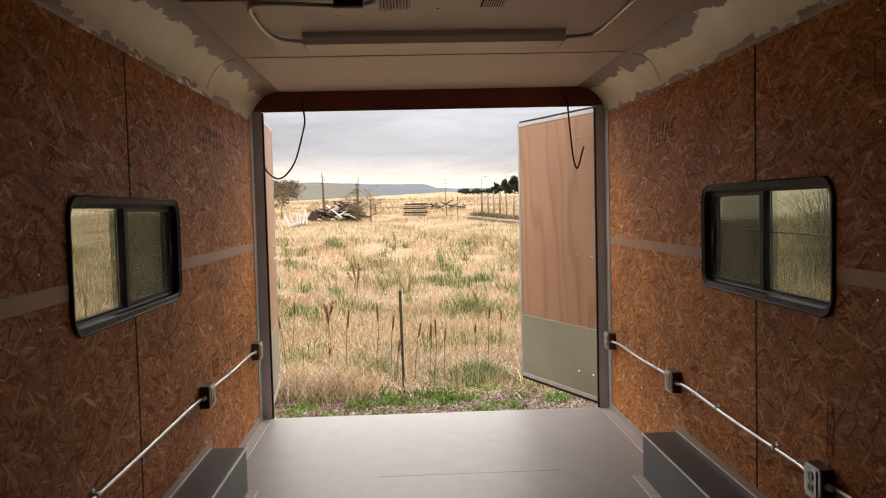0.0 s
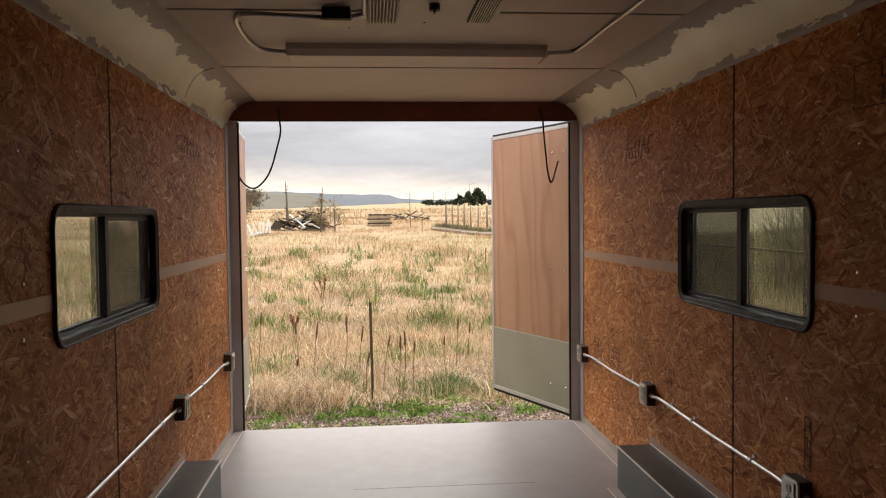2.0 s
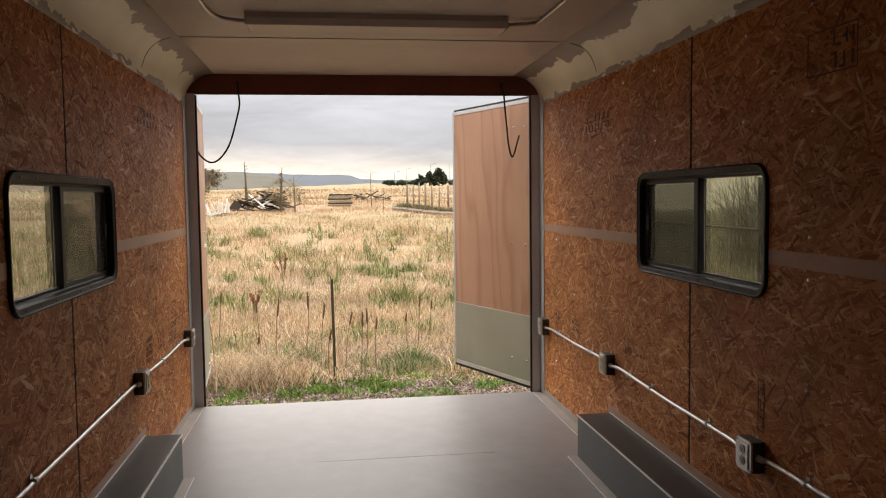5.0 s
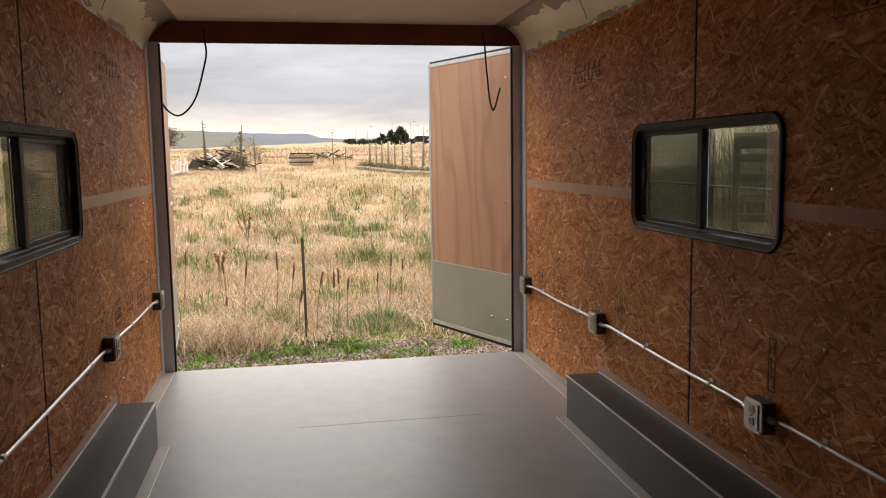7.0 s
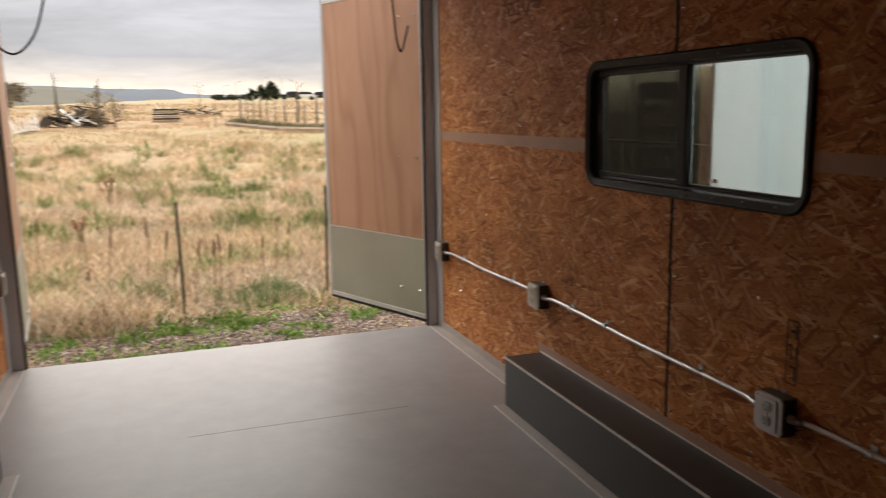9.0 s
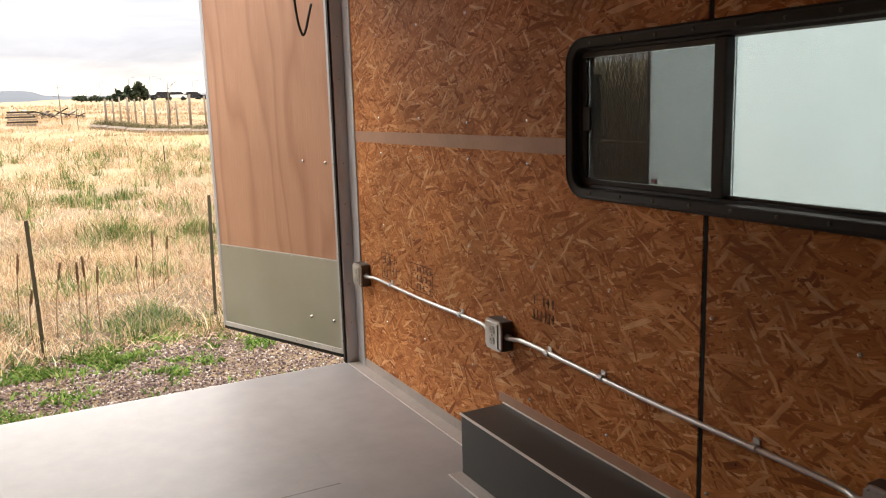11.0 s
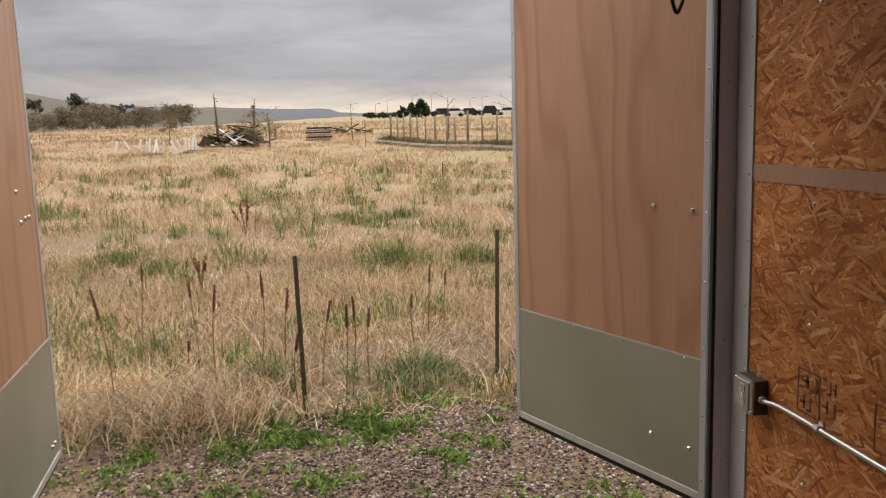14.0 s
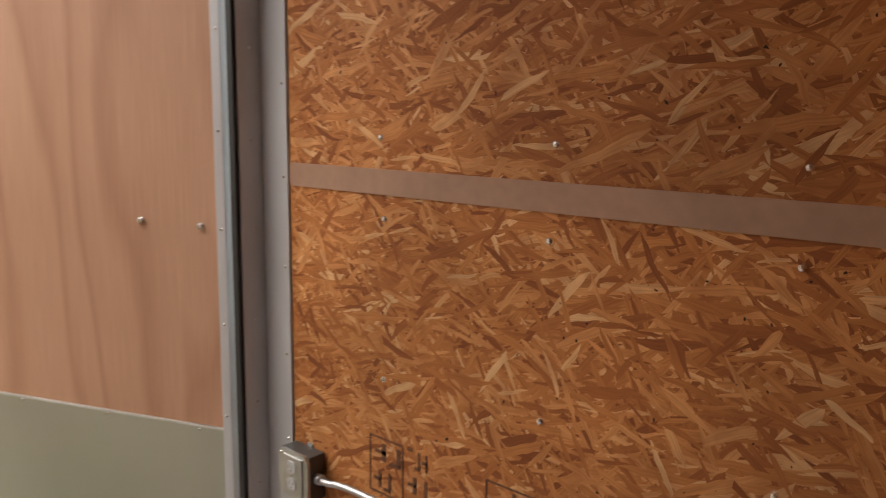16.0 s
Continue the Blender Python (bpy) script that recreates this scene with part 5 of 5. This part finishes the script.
tx, ty = rng.uniform(8.2, 11.5, 420), rng.uniform(0.8, 11.0, 420)
i = np.repeat(np.arange(420), 34)
stuff("thicket", [blades(rng, tx[i] + rng.normal(0, 0.16, len(i)), ty[i] + rng.normal(0, 0.16, len(i)), level(tx, ty)[i] - 0.02, rng.uniform(1.2, 4.0, len(i)) * rng.uniform(0.6, 1.0, 420)[i], np.full(len(i), 0.014), rng.uniform(0.05, 0.75, len(i)))], THICKET, "dull grey-olive thicket of bare stems", "thicket")

# ---- far field ----
def plank_pile(name, x, y, wide, deep, high, n, mats, label, seed):
    r2 = random.Random(seed)
    top = thing(name, (x, y, rise(x, y)), label, "wood pile")
    for k in range(n):
        ln, w = r2.uniform(0.7, 2.2), r2.uniform(0.06, 0.22)
        f = r2.random()
        m = Matrix.Translation((r2.uniform(-wide, wide) * (1 - 0.5 * f), r2.uniform(-deep, deep), 0.08 + high * f * r2.uniform(0.5, 0.9))) @ Euler((r2.uniform(-0.25, 0.25), r2.uniform(-0.5, 0.5), r2.uniform(-1.1, 1.1))).to_matrix().to_4x4()
        part("plank", box((-ln / 2, -w / 2, -0.02), (ln / 2, w / 2, 0.04), None, 0.0, m), r2.choice(mats), top)
    return top


pile = plank_pile("scrap_wood_pile", -4.9, 48.6, 1.9, 0.8, 1.15, 60, [OLDWOOD, DARKWOOD, DARKWOOD, TARRED, WHITEWOOD, OLDWOOD], "heap of grey and white scrap timber", 3)
part("dark_sheet", box((-0.9, -0.6, 1.02), (0.7, 0.6, 1.07), None, 0.0, Matrix.Translation((0.5, 0, 0.15)) @ Matrix.Rotation(0.12, 4, "Y")), DARKWOOD, pile, "dark sheet lying on top")
part("leaning_door", box((-0.3, -0.03, 0), (0.3, 0.03, 0.72), None, 0.0, Matrix.Translation((-1.7, -0.7, 0)) @ Matrix.Rotation(-0.45, 4, "X") @ Matrix.Rotation(0.5, 4, "Y")), DARKWOOD, pile)
crate = thing("board_stack", (0.3, 53.0, rise(0.3, 53.0)), "dark grey stack of weathered boards", "board stack")
for k in range(6):
    for q in range(2):
        part("board", box((-0.85 + 0.05 * ((k * 7) % 3), -0.6 + 0.6 * q, 0.15 * k), (0.80 + 0.06 * ((k * 5) % 3), -0.05 + 0.6 * q, 0.15 * k + 0.11)), DARKWOOD if k % 2 else OLDWOOD, crate)
for x in (-0.5, 0.1):
    part("white_scrap", box((x, -0.3, 0.87), (x + 0.25, 0.0, 0.95)), WHITEWOOD, crate)
plank_pile("log_row", 3.0, 66.0, 1.9, 0.5, 0.5, 22, [DARKWOOD, OLDWOOD], "low dark row of stacked timber", 9)


def white_bench(x, y, turn, seed):
    r2 = random.Random(seed)
    top = thing("upturned_bench", pose(x, y, rise(x, y), 0, 0, turn), "white painted bench lying upside down", "bench", "white benches")
    part("seat", box((-0.42, -0.18, 0.06), (0.42, 0.18, 0.10)), OLDWOOD, top)
    for xx in (-0.36, -0.2, 0.02, 0.2, 0.36):
        m = Matrix.Translation((xx, r2.uniform(-0.15, 0.15), 0.08)) @ Euler((r2.uniform(-0.3, 0.3), r2.uniform(-0.35, 0.35), 0)).to_matrix().to_4x4()
        part("leg", box((-0.045, -0.025, -0.05), (0.045, 0.025, r2.uniform(0.55, 0.80)), None, 0.0, m), WHITEWOOD, top)


white_bench(-7.75, 38.8, 10, 1)
white_bench(-6.05, 38.3, -12, 2)
for x, y, a in ((-10.8, 44.6, 8), (-10.1, 45.0, -32), (-9.7, 45.2, 14), (-6.75, 39.3, -22), (-6.6, 37.6, 78)):
    board = new("white_board", mesh_of("white_board", box((-0.06, -0.02, -0.05), (0.06, 0.02, 0.62), None, 0.006, Matrix.Rotation(radians(a), 4, "Y")), WHITEWOOD))
    board.location = (x, y, rise(x, y) + (0.10 if abs(a) > 60 else 0))
    tagged(board, "white painted board leaning in the straw", "board", "white boards")

post_fence = thing("post_fence", (7.0, 45.0, rise(7, 45)), "row of weathered upright posts with wire", "fence")
for k, f in enumerate((0.0, 0.075, 0.145, 0.215, 0.29, 0.37, 0.47, 0.58, 0.66, 0.77, 0.90, 1.02, 1.15, 1.3)):
    x, y = 4.8 + 4.75 * f, 48.9 - 8.5 * f
    h = 1.45 + 0.25 * math.sin(7 * k) + (0.2 if k in (0, 6, 9) else 0)
    part("post", tube([(x, y, rise(x, y) - 0.2), (x + 0.03 * math.sin(3 * k), y, rise(x, y) + h)], 0.055 + 0.02 * (k % 3 == 0), 7, None, [1.0, 0.85]), OLDWOOD, post_fence, "", True, True)
for h in (0.5, 0.95, 1.3):
    part("wire", tube([(4.8 + 4.75 * f, 48.9 - 8.5 * f, rise(4.8 + 4.75 * f, 48.9 - 8.5 * f) + h) for f in (0, 0.3, 0.6, 0.9, 1.3)], 0.008, 4), WIRE, post_fence, "", False, True)
edge = thing("timber_edging", (5.6, 37.0, rise(5.6, 37)), "old grey timbers laid as a low edge", "edging")
for k in range(7):
    f0, f1 = k / 7, (k + 0.96) / 7
    a, b = (3.47 + 4.9 * f0, 43.2 - 12.8 * f0), (3.47 + 4.9 * f1, 43.2 - 12.8 * f1)
    part("timber", tube([(*a, rise(*a) + 0.10), (*b, rise(*b) + 0.12)], 0.14, 6), OLDWOOD, edge, "", False, True)

bx0 = rng.random(700)
bx, by = 3.6 + 4.9 * bx0 + rng.normal(0.35, 0.25, 700), 43.4 - 12.8 * bx0 + rng.normal(0.5, 0.3, 700)
i = np.repeat(np.arange(700), 12)
stuff("brush", [blades(rng, bx[i] + rng.normal(0, 0.12, len(i)), by[i] + rng.normal(0, 0.12, len(i)), level(bx, by)[i], rng.uniform(0.2, 0.6, len(i)), np.full(len(i), 0.018), rng.uniform(0.1, 0.7, len(i)))], OLIVE_WEED_SHADED, "dull brown brush along the old timbers", "brush")


# ---- trees ----
def tree(name, at, high, crown, leaves, leaf, material, trunk_r, label, seed, conifer=False, bushy=False, group=""):
    """Tapered trunk, limbs that fork, and many small leaf clumps round the twigs."""
    r2 = random.Random(seed)
    top = thing(name, at, label, "tree", group)
    wood = bmesh.new()
    ends = []
    lean = Vector((r2.uniform(-0.05, 0.05), r2.uniform(-0.05, 0.05), 0)) * high
    trunk = [Vector((0, 0, -0.2)), lean * 0.4 + Vector((0, 0, high * 0.5)), lean + Vector((0, 0, high * 0.95))]
    tube(arc(trunk, 4), trunk_r, 7, wood, [1.0 - 0.85 * k / 8 for k in range(9)])
    limbs = 16 if conifer else 11
    if bushy:
        limbs = 18
    for k in range(limbs):
        f = r2.uniform(0.02, 0.75) if bushy else 0.18 + 0.78 * k / limbs if conifer else r2.uniform(0.22, 0.9)
        base = lean * f + Vector((0, 0, high * f))
        a = r2.uniform(0, 6.28)
        reach = crown * ((1.05 - f) * 1.1 if conifer else r2.uniform(0.5, 1.0) * (1.2 - 0.6 * f))
        rise_by = reach * (r2.uniform(-0.15, 0.1) if conifer else r2.uniform(0.35, 0.95))
        tip = base + Vector((math.cos(a) * reach, math.sin(a) * reach, rise_by))
        mid = (base + tip) / 2 + Vector((0, 0, 0.08 * reach))
        tube([base, mid, tip], trunk_r * 0.38 * (1.1 - f), 5, wood, [1, 0.7, 0.25])
        for q in range(4):
            e = mid.lerp(tip, r2.uniform(0.2, 1)) + Vector((r2.uniform(-1, 1), r2.uniform(-1, 1), r2.uniform(-0.3, 0.9))) * reach * 0.35
            tube([mid.lerp(tip, q / 4), e], trunk_r * 0.13, 3, wood, [1, 0.3])
            ends.append(e)
        ends.append(tip)
    part("trunk", wood, BARK, top)
    if leaves:
        g = np.random.default_rng(seed)
        pick = g.integers(0, len(ends), leaves)
        c = np.array([tuple(e) for e in ends])[pick] + g.normal(0, crown * 0.13, (leaves, 3))
        u, v = g.normal(0, 1, (leaves, 3)), g.normal(0, 1, (leaves, 3))
        u /= np.linalg.norm(u, axis=1, keepdims=True)
        v -= u * (u * v).sum(1, keepdims=True)
        v /= np.linalg.norm(v, axis=1, keepdims=True)
        s = leaf * g.uniform(0.5, 1.4, (leaves, 1))
        q = np.stack([c - u * s, c + v * s * 0.6, c + u * s, c - v * s * 0.6], 1).reshape(-1, 3)
        t = (np.array([[0, 1, 2], [0, 2, 3]])[None] + 4 * np.arange(leaves)[:, None, None]).reshape(-1, 3)
        ob = new("crown", triangles("crown", q, t, material))
        ob.parent = top
    return top


def grow(name, x, y, high, crown, leaves, leaf, material, trunk_r, label, seed, **more):
    return tree(name, (x, y, rise(x, y)), high, crown, leaves, leaf, material, trunk_r, label, seed, **more)


grow("dead_tree", -6.0, 51.0, 3.4, 0.35, 0, 0.1, OLIVE, 0.12, "bare grey snag with short broken limbs", 1, group="field trees")
grow("slim_tree", -3.45, 46.2, 3.0, 0.55, 900, 0.045, OLIVE, 0.11, "slim grey tree with sparse olive leaves", 2, bushy=True, group="field trees")
grow("bare_tree", -2.5, 45.1, 2.4, 0.85, 0, 0.1, OLIVE, 0.055, "small leafless tree with thin twigs", 3, group="field trees")
grow("bare_tree", 2.56, 52.6, 2.6, 0.8, 0, 0.1, OLIVE, 0.045, "small leafless tree with thin twigs", 4, group="field trees")
grow("bare_tree", 7.9, 45.5, 2.6, 0.8, 0, 0.1, OLIVE, 0.06, "small leafless tree with thin twigs", 5, group="field trees")
grow("bare_tree", 12.2, 47.0, 4.0, 1.4, 0, 0.1, OLIVE, 0.06, "leafless tree with thin twigs", 15, group="field trees")
grow("small_tree", -8.8, 50.0, 1.5, 0.7, 160, 0.08, OLIVE, 0.05, "small olive brown tree in bud", 6, group="field trees")
for k, (x, y, h) in enumerate(((-6.3, 56.0, 2.2), (-5.0, 57.5, 2.6), (-3.9, 55.0, 2.5), (-2.7, 56.5, 2.2), (-7.4, 58.0, 1.9), (-3.2, 60.0, 2.8))):
    grow("willow_bush", x, y, h * 0.62, 0.55, 420, 0.035, OLIVE, 0.03, "olive brown willow bush coming into leaf", 20 + k, bushy=True, group="willow bushes")
grow("pine_tree", 18.6, 150.0, 2.5, 1.25, 1000, 0.28, PINE, 0.16, "dark green pine on the rise", 40, conifer=True, group="pines")
grow("pine_tree", 20.4, 150.0, 3.1, 1.6, 1300, 0.28, PINE, 0.18, "dark green pine on the rise", 41, conifer=True, group="pines")
grow("pine_tree", 17.0, 152.0, 1.9, 1.1, 600, 0.28, PINE, 0.14, "dark green pine on the rise", 42, conifer=True, group="pines")
r3 = random.Random(5)
for k in range(13):
    x = 10.3 + 0.55 * k + r3.uniform(-0.2, 0.2)
    grow("dark_shrub", x, 151 + r3.uniform(-2, 3), r3.uniform(0.5, 1.1), 0.7, 200, 0.18, PINE, 0.08, "dark evergreen shrub on the rise", 60 + k, group="hedge shrubs")
first = {}
for k in range(60):
    a = radians(-29 + 20.0 * k / 59 + r3.uniform(-0.3, 0.3))
    d = r3.uniform(122, 176)
    x, y = d * math.sin(a), d * math.cos(a)
    dark = r3.random() < 0.10
    kind = ("d" if dark else "o") + str(k % 3)
    size = r3.uniform(0.75, 1.25)
    if kind not in first:
        first[kind] = grow("juniper" if dark else "cottonwood", x, y, 2.6 if dark else 2.7, 1.3 if dark else 2.0, 1500, 0.11, PINE if dark else BELT, 0.09,
                           "dark juniper in the far tree belt" if dark else "olive brown cottonwood in the far tree belt", 100 + k, bushy=True, group="far tree belt")
    else:
        copy = copy_thing(first[kind], pose(x, y, rise(x, y), 0, 0, r3.uniform(0, 360)) @ Matrix.Scale(size, 4))


def hill_foot(a, d):
    """Height of the hillside at an azimuth and distance."""
    e = float(np.interp(a, [p for p, q in HILL_EL], [q for p, q in HILL_EL]))
    return 1.36 + d * math.tan(radians(0.5 + (e - 0.5) * float(np.interp(d, (270, 330, 395), (0.0, 0.45, 0.85)))))


for a, d, size in ((-15.1, 360, 3.0), (-14.4, 355, 1.9), (-13.7, 330, 2.2), (-12.6, 350, 2.0), (-11.8, 365, 1.8), (-11.1, 350, 1.6), (-9.4, 345, 2.0), (-8.4, 360, 1.9), (-17.4, 340, 2.2), (-18.6, 350, 2.0)):
    x, y = d * math.sin(radians(a)), d * math.cos(radians(a))
    copy_thing(first[next(q for q in first if q[0] == "d")], pose(x, y, hill_foot(a, d) - 0.5, 0, 0, 40 * a) @ Matrix.Scale(size, 4))


# ---- houses, lamp posts and cars on the skyline ----
def house(a, d, wide, high, turn):
    top = thing("house", pose(d * math.sin(radians(a)), d * math.cos(radians(a)), hill_foot(a, d) - 0.8, 0, 0, turn), "small pale house with grey pitched roof", "house", "far houses")
    part("wall", box((-wide / 2, -3, 0), (wide / 2, 3, high)), STUCCO, top)
    part("roof", prism([(-3.5, high + 0.001), (0, high + 1.5), (3.5, high + 0.001)], -wide / 2 - 0.3, wide / 2 + 0.3, 0), ROOF, top, "grey shingle roof")
    for k in range(3):
        xx = -wide / 3 + k * wide / 3
        w = part("window", box((xx - 0.5, -3.06, 1.0), (xx + 0.5, -3.003, 2.0)), CARDARK, top)


for x, y, w, h, a in ((-14.6, 372, 9, 2.8, 10), (-13.2, 365, 7, 2.6, -8), (-12.1, 372, 8, 2.6, 5), (-11.4, 360, 7, 2.5, 0), (-10.2, 368, 8, 2.6, 20)):
    house(x, y, w, h, a)


def street_lamp(x, y, high):
    top = thing("street_lamp", (x, y, rise(x, y)), "thin grey street lamp on the skyline", "street lamp", "skyline lamps")
    part("pole", tube([(0, 0, -0.2), (0, 0, high)], 0.09, 6, None, [1, 0.6]), GALV, top)
    part("arm", tube([(0, 0, high), (0.9, 0, high + 0.1)], 0.05, 5), GALV, top)
    part("lamp_head", box((0.6, -0.15, high + 0.05), (1.3, 0.15, high + 0.2), None, 0.03), GALV, top)


for x, y, h in ((26.8, 180, 4.6), (16.8, 180, 3.6), (14.3, 182, 2.9), (22.5, 180, 4.4), (36.0, 182, 3.6), (38.8, 182, 3.7)):
    street_lamp(x, y, h)


def car(x, y, turn, paint, tall, label):
    top = thing("car", pose(x, y, rise(x, y), 0, 0, turn), label, "car", "parked cars")
    lower = prism([(-2.1, 0.35), (-2.1, 0.85), (-1.2, 0.95), (1.5, 0.98), (2.1, 0.8), (2.1, 0.35)], -0.85, 0.85, 1)
    body = part("body", lower, paint, top)
    cab = prism([(-1.3, 0.951), (-0.8, tall), (1.1, tall), (1.7, 0.951)], -0.75, 0.75, 1)
    part("cabin", cab, CARDARK, body)
    for xx in (-1.35, 1.35):
        for yy in (-0.8, 0.8):
            part("wheel", tube([(xx, yy - 0.1, 0.33), (xx, yy + 0.1, 0.33)], 0.33, 12), TYRE, top, "", True)


for x, y, a, p, tall, lab in ((24.4, 152, 4, CARDARK, 1.5, "dark car parked on the rise"), (26.8, 152, -6, CARWHITE, 1.45, "white car parked on the rise"), (29.8, 153, 3, CARDARK, 1.5, "dark car parked on the rise"), (33.6, 152, 5, CARDARK, 1.8, "dark pickup truck parked on the rise"), (37.6, 153, 0, CARWHITE, 1.5, "white car parked on the rise")):
    car(x, y, a, p, tall, lab)
